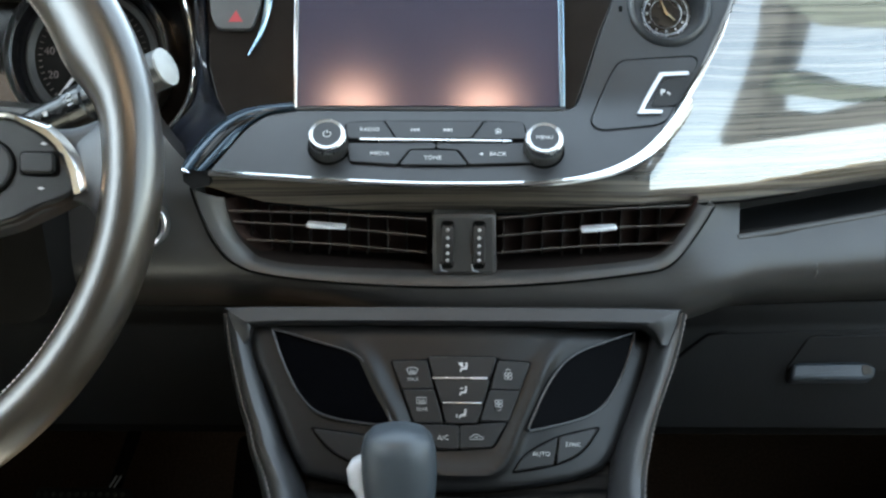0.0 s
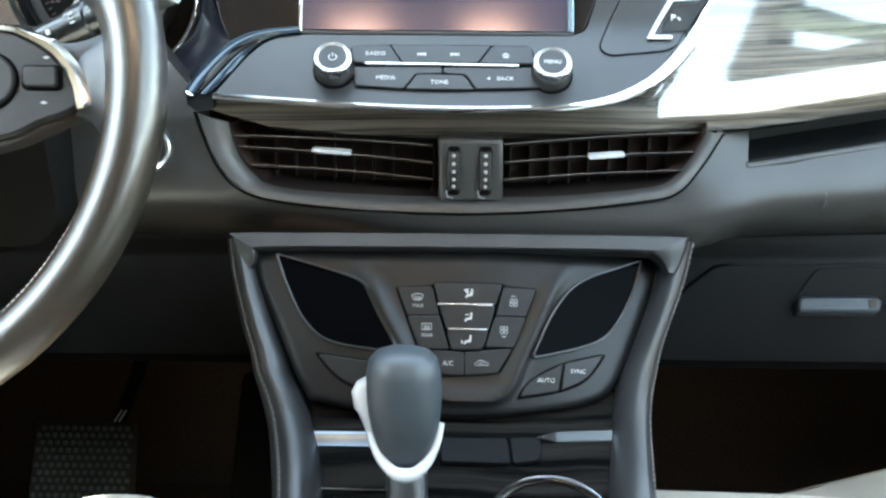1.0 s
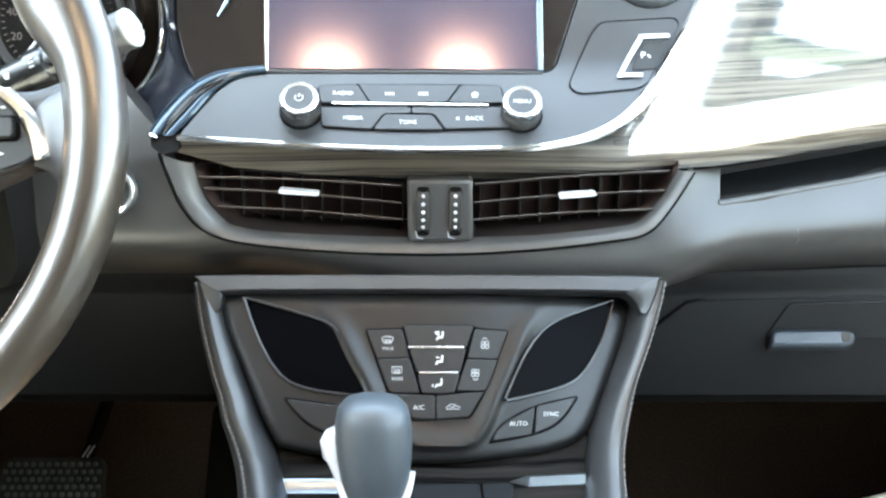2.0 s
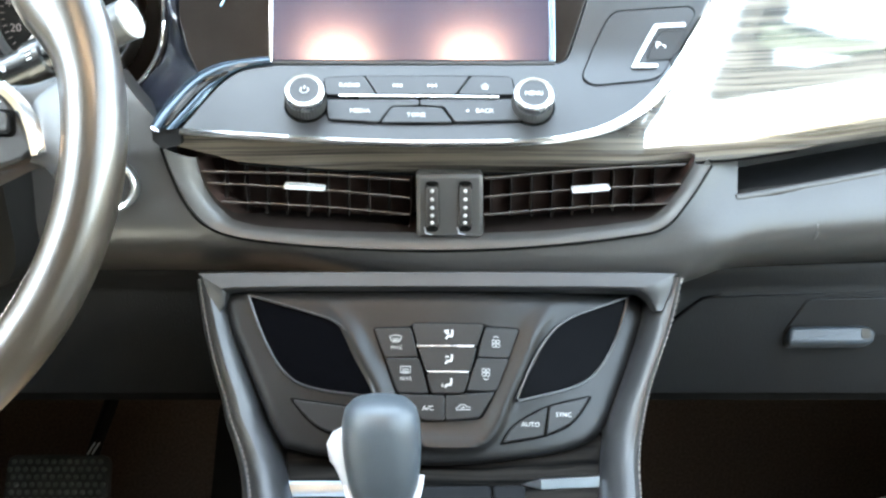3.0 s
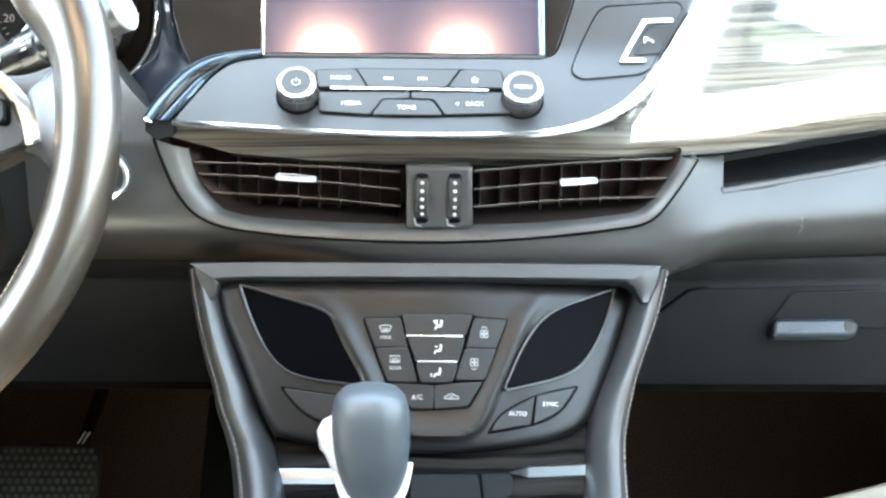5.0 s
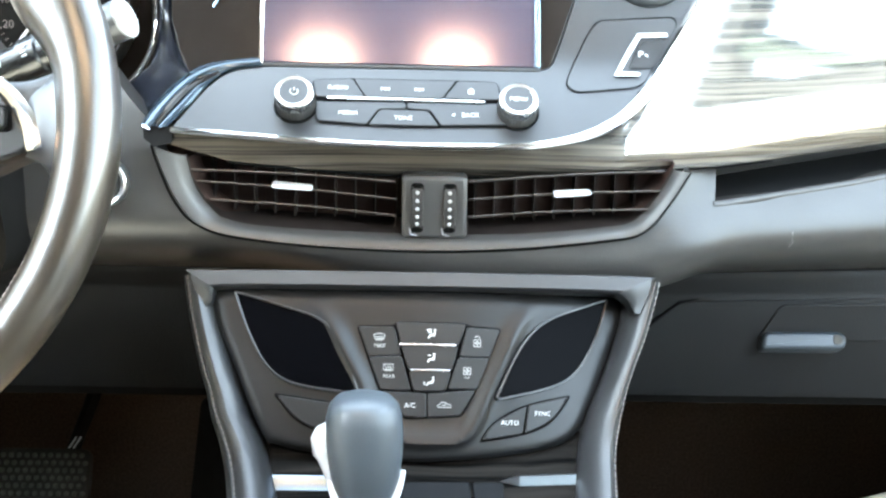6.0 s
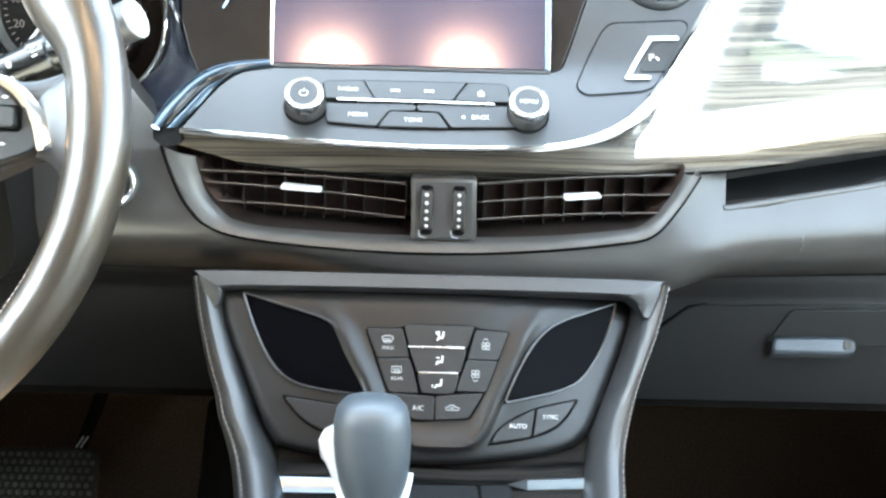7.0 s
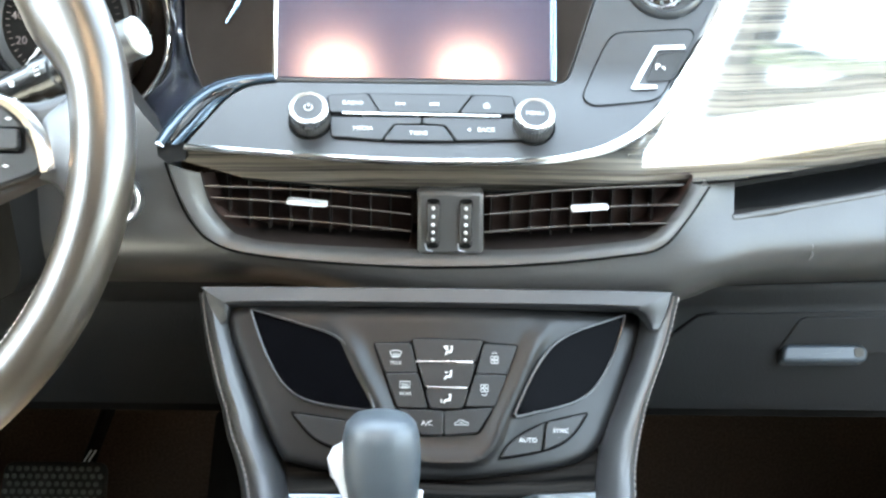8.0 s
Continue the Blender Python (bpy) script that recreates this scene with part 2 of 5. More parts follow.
def add_plate(bm, outline, z0, z1, m, soft=0.0, crown=0.0, rings=1):
    """A slab with this outline from height z0 to z1, its upper rim rounded by soft."""
    pts = [Vector((p[0], p[1])) for p in outline]
    k = len(pts)
    if sum(pts[i - 1].x * pts[i].y - pts[i].x * pts[i - 1].y for i in range(k)) < 0:
        pts.reverse()

    def inset(d):
        res = []
        for i in range(k):
            e1, e2 = (pts[i] - pts[i - 1]), (pts[(i + 1) % k] - pts[i])
            e1 = e1.normalized() if e1.length > 1e-9 else Vector((1, 0))
            e2 = e2.normalized() if e2.length > 1e-9 else e1
            n1, n2 = Vector((-e1.y, e1.x)), Vector((-e2.y, e2.x))
            b = n1 + n2
            b = b.normalized() if b.length > 1e-6 else n1
            res.append(pts[i] + b * d / max(0.5, b.dot(n1)))
        return res
    levels = [(0.0, z0), (0.0, z1 - soft)]
    if soft:
        levels += [(soft * (1 - math.cos(a)), z1 - soft + soft * math.sin(a)) for a in (0.52, 1.05, 1.5708)]
    loops = [[bm.verts.new(m @ Vector((p.x, p.y, z))) for p in (inset(d) if d else pts)] for d, z in levels]
    for a, b in zip(loops, loops[1:]):
        for i in range(k):
            bm.faces.new((a[i - 1], a[i], b[i], b[i - 1]))
    for f in (bm.faces.new(loops[-1]), bm.faces.new(list(reversed(loops[0])))):
        for e in f.edges:
            e.smooth = False
    return bm


def plate(outline, z0, z1, m, soft=0.0):
    return add_plate(bmesh.new(), outline, z0, z1, m, soft)


def add_ring(bm, outer, inner, z0, z1, m, soft=0.0, z_in=None):
    """A frame between two outlines of as many points each."""
    k = len(outer)
    zi = z1 if z_in is None else z_in
    o0 = [bm.verts.new(m @ Vector((p[0], p[1], z0))) for p in outer]
    o1 = [bm.verts.new(m @ Vector((p[0], p[1], z1 - soft))) for p in outer]
    mid = [(Vector((a[0], a[1])) * 0.7 + Vector((b[0], b[1])) * 0.3) for a, b in zip(outer, inner)]
    o2 = [bm.verts.new(m @ Vector((p[0], p[1], z1))) for p in mid]
    i1 = [bm.verts.new(m @ Vector((p[0], p[1], zi - soft))) for p in inner]
    i0 = [bm.verts.new(m @ Vector((p[0], p[1], z0))) for p in inner]
    loops = [o0, o1, o2, i1, i0]
    for a, b in zip(loops, loops[1:] + loops[:1]):
        for i in range(k):
            bm.faces.new((a[i - 1], a[i], b[i], b[i - 1]))
    return bm


def add_tube(bm, path, r, n=8, closed=False, flat=1.0, up=Vector((0, 0, 1))):
    """A rod along 3D points; r is one radius or one a point; flat squeezes it along up."""
    path = [Vector(p) for p in path]
    k = len(path)
    rings = []
    for i, p in enumerate(path):
        a = path[i - 1] if (i or closed) else path[i]
        b = path[(i + 1) % k] if (i < k - 1 or closed) else path[i]
        d = (b - a).normalized()
        s = d.cross(up)
        s = s.normalized() if s.length > 1e-6 else Vector((1, 0, 0))
        w = s.cross(d).normalized()
        ri = r[i] if isinstance(r, (list, tuple)) else r
        rings.append([bm.verts.new(p + ri * (math.cos(2 * math.pi * j / n) * s + flat * math.sin(2 * math.pi * j / n) * w)) for j in range(n)])
    pairs = list(zip(rings, rings[1:])) + ([(rings[-1], rings[0])] if closed else [])
    for a, b in pairs:
        for j in range(n):
            bm.faces.new((a[j - 1], a[j], b[j], b[j - 1]))
    if not closed:
        bm.faces.new(rings[0])
        bm.faces.new(list(reversed(rings[-1])))
    return bm


def tube(path, r, n=8, closed=False, flat=1.0, up=Vector((0, 0, 1))):
    return add_tube(bmesh.new(), path, r, n, closed, flat, up)


def loft(sections, caps=True, bm=None):
    """A skin over loops of as many points each."""
    bm = bm or bmesh.new()
    rings = [[bm.verts.new(Vector(p)) for p in s] for s in sections]
    k = len(rings[0])
    for a, b in zip(rings, rings[1:]):
        for j in range(k):
            bm.faces.new((a[j - 1], a[j], b[j], b[j - 1]))
    if caps:
        bm.faces.new(rings[0])
        bm.faces.new(list(reversed(rings[-1])))
    return bm


def sheet(outline, depth_at, thick=0.004, step=0.006, step_x=0.0):
    """A moulded skin: an outline in x and z laid on the surface y = depth_at(x, z), with a turned-in rim."""
    line, k = [], len(outline)
    for i in range(k):
        a, b = Vector((outline[i][0], outline[i][1])), Vector((outline[(i + 1) % k][0], outline[(i + 1) % k][1]))
        cuts = max(1, int((b - a).length / (2 * step)))
        line += [a.lerp(b, j / cuts) for j in range(cuts)]
    k = len(line)

    def inside(x, z):
        odd = False
        for i in range(k):
            p, q = line[i - 1], line[i]
            if (p.y > z) != (q.y > z) and x < (q.x - p.x) * (z - p.y) / (q.y - p.y) + p.x:
                odd = not odd
        return odd
    xs, zs = [p.x for p in line], [p.y for p in line]
    sx = step_x or step * 4
    pts = list(line)
    for i in range(1, int((max(xs) - min(xs)) / sx) + 1):
        for j in range(1, int((max(zs) - min(zs)) / step) + 1):
            x, z = min(xs) + i * sx, min(zs) + j * step
            if inside(x, z) and min((q - Vector((x, z))).length for q in line) > step * 0.4:
                pts.append(Vector((x, z)))
    verts, _, faces, *_ = geometry.delaunay_2d_cdt(pts, [(i, (i + 1) % k) for i in range(k)], [], 1, 1e-7)
    bm = bmesh.new()
    vs = [bm.verts.new((p.x, depth_at(p.x, p.y), p.y)) for p in verts]
    for f in faces:
        bm.faces.new([vs[i] for i in f])
    border = [e for e in bm.edges if e.is_boundary]
    ret = bmesh.ops.extrude_edge_only(bm, edges=border)
    for v in [g for g in ret["geom"] if isinstance(g, bmesh.types.BMVert)]:
        v.co.y += thick
    return bm


def add_box(bm, lo, hi, m=Matrix()):
    return add_plate(bm, [(lo[0], lo[1]), (hi[0], lo[1]), (hi[0], hi[1]), (lo[0], hi[1])], lo[2], hi[2], m)


def box(lo, hi, m=Matrix(), soft=0.0):
    return add_plate(bmesh.new(), [(lo[0], lo[1]), (hi[0], lo[1]), (hi[0], hi[1]), (lo[0], hi[1])], lo[2], hi[2], m, soft)


def lettering(name, words, size, m, mat, parent, deep=0.0002):
    """Raised lettering in the built-in font, centred on m."""
    cu = bpy.data.curves.new(name, "FONT")
    cu.body, cu.size, cu.align_x, cu.align_y, cu.extrude, cu.resolution_u = words, size, "CENTER", "CENTER", deep, 2
    ob = bpy.data.objects.new(name, cu)
    me = bpy.data.meshes.new_from_object(ob)
    bpy.data.objects.remove(ob)
    bpy.data.curves.remove(cu)
    bm = bmesh.new()
    bm.from_mesh(me)
    bpy.data.meshes.remove(me)
    bm.transform(m)
    return part(name, bm, mat, parent, smooth=False)


def lift(m, a, b, h=0.0):
    """m moved to local place a, b at height h."""
    return m @ Matrix.Translation((a, b, h))


def blend(a, b, x):
    t = min(1.0, max(0.0, (x - a) / (b - a)))
    return t * t * (3 - 2 * t)


# ---- faces of the dashboard ----
def up_face(z):
    """Depth of the upper fascia: 46 degrees under the screen, bending to 25 degrees beside it."""
    y, cuts = 0.6654, 24
    for i in range(cuts):
        s = 0.7017 + (z - 0.7017) * (i + 0.5) / cuts
        y += (1.036 - 0.570 * blend(0.716, 0.742, s)) * (z - 0.7017) / cuts
    return y


def low_face(x, z):
    """Depth of the soft lower dash: a roll under the vents that curls back to the knee panels."""
    keys = [(0.40, 0.765), (0.465, 0.752), (0.52, 0.745), (0.552, 0.742), (0.570, 0.732), (0.580, 0.710), (0.588, 0.692), (0.596, 0.677), (0.604, 0.6655),
            (0.612, 0.658), (0.620, 0.654), (0.628, 0.6535), (0.636, 0.6555), (0.645, 0.659), (0.658, 0.6625), (0.672, 0.6645), (0.70, 0.680), (0.75, 0.73)]
    far = max(blend(0.13, 0.20, x), blend(0.0, -0.13, x))
    zz = z + 0.021 * (1 - far) * blend(0.556, 0.585, z)
    for (z0, y0), (z1, y1) in zip(keys, keys[1:]):
        if zz <= z1:
            t = (zz - z0) / (z1 - z0)
            return y0 + (y1 - y0) * t + side_sweep(x) * blend(0.53, 0.62, z) + lean(x, z)
    return keys[-1][1] + side_sweep(x) + lean(x, z)


def lean(x, z):
    """Before the passenger the roll's upper half lies back."""
    h = max(0.0, z - 0.614)
    return (0.60 * h * h / (h + 0.008)) * blend(0.135, 0.19, x)


def side_sweep(x):
    """The passenger's side falls away forward."""
    return 0.24 * max(0.0, x - 0.15) ** 1.0 * blend(0.15, 0.22, x)


def wood_face(x, z):
    """Depth of the veneer: a lip that tucks in under the fascia, and the broad sweep before the passenger."""
    lip = 0.6550 + (0.684 - z) * 0.50
    rise = z - 0.690
    tuck = min(0.0, z - 0.674 - 0.095 * max(0.0, x - 0.186))
    broad = 0.668 + rise * 0.20 + 0.9 * max(0.0, rise) ** 2 + 0.26 * max(0.0, x - 0.12) + 32 * tuck * tuck
    low = lip + (broad - lip) * blend(0.030, 0.112, x)
    side = 0.119 - (x - 0.60 * max(0.0, z - 0.683))
    hump = 0.003 * math.log(1 + math.exp(min(40.0, side / 0.003)))
    return low + 0.010 * (1 - math.exp(-42 * hump)) * blend(0.02, 0.085, x) * blend(0.682, 0.698, z)


SCREEN_AT = plane_at(0.690, 0.7245, 25)
RADIO_AT = plane_at(0.6654, 0.7017, 46)
VENT_AT = plane_at(0.655, 0.643, 0)
CLIMATE_AT = plane_at(0.617, 0.557, 31)
CONSOLE_AT = plane_at(0.575, 0.492, 65)

# ---- the setting: the car body round the cabin ----
def slab(name, lo, hi, mat, label, category="structure"):
    ob = part(name, box(lo, hi), mat, None, smooth=False)
    return tagged(ob, label, category, kind="structure")


slab("ground", (-400, -400, -0.46), (400, 400, -0.40), PAVED, "grey paving outside round the parked car", "ground")
slab("floor", (-0.78, -1.7, 0.05), (0.78, 1.28, 0.08), CARPET, "dark carpeted floor of the car", "floor")
slab("firewall", (-0.78, 1.20, 0.08), (0.78, 1.28, 0.80), CARPET, "dark carpeted front wall of the footwell", "wall")
# Unseen rear and side walls fill the window openings to cut the light.
slab("wall_rear", (-0.78, -1.75, 0.05), (0.78, -1.70, 1.268), CARPET, "unseen dark rear wall closed to the ceiling to keep light out", "wall")
slab("wall_left", (-0.716, -1.69, 0.09), (-0.68, -0.25, 1.268), CARPET, "unseen dark wall added to keep light out at the side", "wall")
slab("wall_right", (0.68, -1.69, 0.09), (0.716, -0.46, 1.268), CARPET, "unseen dark wall added to keep light out at the side", "wall")
# Unseen roof, cut narrower on the right to let in more light.
tagged(part("ceiling", plate([(-0.72, -1.75), (0.72, -1.75), (0.72, -0.46), (0.37, -0.43), (0.37, 0.47), (0.0, 0.50), (-0.60, 0.55), (-0.60, -0.22), (-0.72, -0.25)], 1.27, 1.31, Matrix()), LINER, None, smooth=False), "unseen grey headliner, cut back to let light in on the passenger's side", "ceiling", kind="structure")
for side, where in ((-1, "driver"), (1, "passenger")):
    # Unseen doors: driver's raised to block light, colours chosen for bounce and reflections.
    slab("door", (min(side * 0.72, side * 0.78), -1.7, 0.05), (max(side * 0.72, side * 0.78), 1.28, 0.95 if side < 0 else 0.74), DOOR_DARK if side < 0 else DOOR,
         ("dark brown" if side < 0 else "beige") + " unseen door panel on the " + where + "'s side below the window", "door")
    bm = bmesh.new()
    rail, front = (0.60, 0.55) if side < 0 else (0.37, 0.47)
    for y0, y1 in ((-0.24, -0.08) if side < 0 else (-0.45, -0.33), (-1.75, -1.35)):
        s = side
        add_tube(bm, [(s * 0.745, (y0 + y1) / 2, 0.73), (s * 0.70, (y0 + y1) / 2, 1.10), (s * rail, (y0 + y1) / 2 - 0.02, 1.29)], (y1 - y0) / 2, 8)
    add_tube(bm, [(side * 0.745, 1.22, 0.74), (side * 0.68, 0.86, 1.08), (side * rail, front, 1.29)], 0.045, 8)
    add_tube(bm, [(side * rail, front, 1.29), (side * rail, -1.75, 1.29)], 0.03, 8)
    # Out of view; left side coloured dark to deepen the wheel rim's reflection.
    tagged(part("pillar", bm, UNSEEN_DARK if side < 0 else LINER, None), ("dark" if side < 0 else "grey") + " unseen window pillars and roof rail of the car", "pillar", kind="structure")


# low greenery added out of view, for reflections in the veneer
def hedge(x0, x1, y0, y1, top):
    bm = bmesh.new()
    rng = random.Random(5)
    for _ in range(900):
        c = Vector((rng.uniform(x0, x1), rng.uniform(y0, y1), -0.4 + (top + 0.4) * rng.random() ** 0.7))
        r = rng.uniform(0.15, 0.4)
        d = Vector((rng.uniform(-1, 1), rng.uniform(-1, 1), rng.uniform(-1, 1))).normalized()
        s = d.orthogonal().normalized() * r
        w = d.cross(s).normalized() * r * 0.5
        bm.faces.new([bm.verts.new(c + q) for q in (s, w, -s, -w)])
    return tagged(part("hedge", bm, HEDGE, None, smooth=False), "low green hedge added out of view for reflections", "hedge", kind="stuff")


hedge(13, 16, -22, 8, 3.2)
# White wall added to show in the veneer and brighten the passenger's side.
slab("wall_outside", (8.0, -22, -0.4), (8.3, 9, 2.70), WHITE_WALL, "white wall added outside to reflect and throw light in", "wall")
# Dark cut-outs out of view, shaped for the reflection in the veneer.
cutouts = thing("timber_shelter", (9.2, -7.0, -0.4), "dark flat shapes added outside to be mirrored in the veneer", "shelter")
SIDE_ON = Matrix(((0, 0, 1, 9.0), (1, 0, 0, 0), (0, 1, 0, 0), (0, 0, 0, 1)))
part("shelter_post", plate([(-8.9, -0.4), (-8.82, 2.8), (-8.78, 3.4), (-8.2, 4.7), (-7.6, 5.9), (-7.1, 6.9), (-6.85, 7.8), (-6.45, 7.6), (-6.62, 6.84), (-7.03, 6.1), (-7.46, 5.28), (-7.8, 4.6), (-8.1, 3.4), (-8.1, -0.4)], 0, 0.4, SIDE_ON), DARK_BROWN, cutouts)
part("shelter_wall", plate([(-8.1, 2.3), (0, 2.3), (0, 3.5), (-6.2, 3.68), (-6.72, 3.68), (-7.28, 3.56), (-7.7, 3.9), (-8.1, 4.1)], 0.02, 0.3, SIDE_ON), DARK_BROWN, cutouts)
part("shelter_roof", plate([(-7.9, 4.72), (-6.7, 3.76), (0, 3.6), (0, 3.9), (-6.2, 3.97), (-7.03, 4.6), (-7.46, 5.3)], 0.04, 0.6, SIDE_ON), HEDGE, cutouts, "green strip added for the reflection")
part("shelter_canopy", plate([(-6.5, 7.6), (-6.32, 6.3), (-5.6, 5.75), (0, 5.2), (0, 6.3), (-5.2, 6.6), (-5.9, 7.3)], 0.04, 0.6, SIDE_ON), HEDGE, cutouts, "dark green upper strip added for the reflection")


def front_seat(x, label, crown, back, half=0.262, forward=0.0, under=0.43):
    """crown: heights across the cushion's front edge, from the left."""
    t = thing("front_seat", (x, 0.1, 0.08), label, "seat", group="front seats")
    secs = []
    for y, z, w in ((0.505, 0.455, -0.012), (0.50, 0.485, -0.005), (0.485, 0.500, 0.0), (0.44, 0.509, 0.0), (0.2, 0.495, 0.0), (-0.1, 0.47, 0.0)):
        y, w = y + forward, half + w
        top = [(a * w, z + h) for a, h in reversed(crown)]
        secs.append([(x + p.x, y, p.y) for p in rounded([(-w, under), (w, under)] + top, 0.012)])
    part("seat_cushion", loft(secs), BEIGE, t)
    # Unseen base kept dark so the veneer lip mirrors less beige.
    part("seat_base", box((x - 0.22, -0.1, 0.08), (x + 0.22, 0.47 + forward, under + 0.004)), CARPET, t)
    secs = []
    for z, yo, w, d in ((0.50, -0.13, 0.24, 0.07), (0.75, -0.20, 0.25, 0.065), (0.98, -0.27, 0.22, 0.05), (1.05, -0.29, 0.17, 0.035)):
        secs.append([(x + p.x, yo + p.y, z) for p in rounded([(-w, -d), (w, -d), (w, d), (-w, d)], 0.05)])
    part("backrest", loft(secs), back, t)
    secs = []
    for z, w, d in ((1.08, 0.10, 0.03), (1.10, 0.12, 0.045), (1.20, 0.125, 0.045), (1.23, 0.10, 0.03)):
        secs.append([(x + p.x, -0.30 + p.y, z) for p in rounded([(-w, -d), (w, -d), (w, d), (-w, d)], 0.04)])
    part("headrest", loft(secs), back, t)
    for dx in (-0.05, 0.05):
        part("headrest_post", tube([(x + dx, -0.29, 1.02), (x + dx, -0.30, 1.10)], 0.007), CHROME, t)


# The driver's unseen backrest is dark to cut reflections on the left.
front_seat(-0.390, "beige leather driver's seat cushion, its unseen backrest darkened to cut reflections", ((-1, 0.0), (-0.6, -0.012), (0.0, -0.014), (0.60, -0.010), (0.72, 0.0045), (0.84, 0.0045), (1.0, -0.014)), UNSEEN_DARK)
front_seat(0.366, "beige leather passenger seat on its base", ((-1, -0.052), (-0.968, -0.0525), (-0.617, -0.0545), (-0.38, -0.058), (-0.065, -0.064), (0.5, -0.072), (1.0, -0.080)), BEIGE, 0.248, 0.105, 0.385)

# pale mat lying up the passenger's footrest
mat = thing("floor_mat", (0.42, 0.70, 0.08), "pale beige floor mat lying up the passenger's footrest", "floor mat")
secs = []
for x in (0.20, 0.30, 0.40, 0.50, 0.60, 0.66):
    top = 0.236 + 0.301 * x
    secs.append([(x, 0.60, 0.081), (x, 0.60, top - 0.075), (x, 0.66, top - 0.050), (x, 0.785, top - 0.004), (x, 0.796, top), (x, 0.803, top - 0.003), (x, 0.806, top - 0.012), (x, 0.806, 0.081)])
part("mat_sheet", loft(secs), BEIGE, mat)

# overhead reading lamps, mirrored in the screen
lamps = thing("overhead_lamp_unit", (-0.06, 0.13, 1.265), "grey overhead unit with two lit warm reading lamps", "lamp")
part("lamp_housing", box((-0.21, 0.02, 1.252), (0.08, 0.24, 1.2695)), LINER, lamps)
for dx in (-0.138, 0.040):
    part("lamp_lens", plate(rounded([(dx - 0.028, 0.050), (dx + 0.028, 0.050), (dx + 0.028, 0.10), (dx - 0.028, 0.10)], 0.01), 1.246, 1.2535, Matrix()), LAMP, lamps,
         "lit warm lamp lens")

# ---- dashboard ----
dash = thing("dashboard", (0.0, 0.80, 0.45), "dark soft-touch dashboard with wood veneer and chrome trim", "dashboard")
outer_vent = mm((-172, 36), (-167.5, 20), (-159, -1), (-145, -16), (-118, -23.5), (-58, -29), (2, -30.2), (59, -27.3), (112, -21), (136, -15), (150.5, 3), (162.5, 25))
vent_line = [(p.x, p.y + 0.643) for p in curve_loop(outer_vent, 5, closed=False)]
outline = [(-0.70, 0.575), (0.70, 0.575), (0.70, 0.690), (0.2884, 0.6468), (0.2338, 0.6424), (0.1885, 0.6397), (0.1860, 0.6425), (0.1895, 0.6655)] + list(reversed(vent_line)) + [(-0.178, 0.690), (-0.205, 0.715), (-0.70, 0.75)]
part("lower_dash", sheet(outline, low_face, thick=0.02, step=0.004, step_x=0.014), DASH, dash)

part("knee_panel", sheet([(-0.70, 0.465), (0.70, 0.465), (0.70, 0.579), (-0.70, 0.579)], lambda x, z: low_face(x, z) + 0.004 * blend(0.568, 0.574, z), thick=0.015, step=0.003, step_x=0.014), KNEE, dash, "hard dark knee panel")

# veneer
lip = mm((-163, 688), (-150, 686.5), (-112, 685), (-58, 682.5), (-5, 681.5), (51, 682.5), (80, 685), (102, 690.5), (121, 701), (142, 721), (158, 745), (172, 770), (184, 800), (192, 830),
         (400, 850), (520, 845), (520, 694), (297, 673), (226, 667), (186, 664.5), (127, 664), (75, 661), (26, 658.5), (-21, 658.5), (-78, 662), (-127, 667), (-167, 680))
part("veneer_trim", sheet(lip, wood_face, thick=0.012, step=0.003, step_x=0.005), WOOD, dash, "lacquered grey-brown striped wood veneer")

part("veneer_gap", tube([(x, wood_face(x, z) + 0.001, z - 0.0006) for x, z in [(q.x, q.y) for q in curve_loop(lip[-9:-1], 4, closed=False)]], 0.0013, 6), GAP, dash)

# dashboard top pad up to the windscreen
secs = []
for x in (-0.74, -0.4, -0.05, 0.3, 0.74):
    secs.append([(x, 0.735 + (0.06 if x > 0.2 else 0), 0.80), (x, 0.74 + (0.06 if x > 0.2 else 0), 0.835), (x, 0.82, 0.852), (x, 1.24, 0.84), (x, 1.24, 0.78), (x, 0.80, 0.78)])
part("top_pad", loft(secs), DASH, dash)

# dark slot before the passenger
slot = bmesh.new()
secs = []
for x, zl, zh in ((0.1865, 0.6390, 0.672), (0.2338, 0.6422, 0.672), (0.2884, 0.6466, 0.679), (0.52, 0.668, 0.70)):
    y = low_face(x, zl) + 0.004
    secs.append([(x, y + 0.003, zl), (x, y + 0.060, zl + 0.002), (x, y + 0.060, zh), (x, y + 0.010, zh), (x, y + 0.010, zh + 0.003), (x, y + 0.075, zh + 0.003), (x, y + 0.075, zl - 0.01), (x, y + 0.003, zl - 0.004)])
part("slot_liner", loft(secs), KNEE, dash, "black recessed slot under the veneer")
part("slot_end", box((0.1780, 0.696, 0.632), (0.1862, 0.745, 0.668)), DASH, dash)
rim_line = [(x, low_face(x, z) + 0.0030, z) for x, z in ((0.1845, 0.6400), (0.1890, 0.6398), (0.2338, 0.6424), (0.2884, 0.6468), (0.40, 0.6586), (0.52, 0.6712))]
part("slot_rim", tube(rim_line, 0.0031, 16), DASH, dash, "rounded edge of the slot")

# glove box
glove = thing("glove_box", (0.40, 0.76, 0.47), "dark plastic glove box door with a satin handle", "glove box")
part("glove_door", sheet(rounded(mm((186, 546), (640, 556), (640, 470), (120, 470), (150, 510)), 0.012), lambda x, z: low_face(x, z) - 0.0015, thick=0.01, step=0.008, step_x=0.05), KNEE, glove)
GLOVE_AT = plane_at(0.7385, 0.5178, 38)
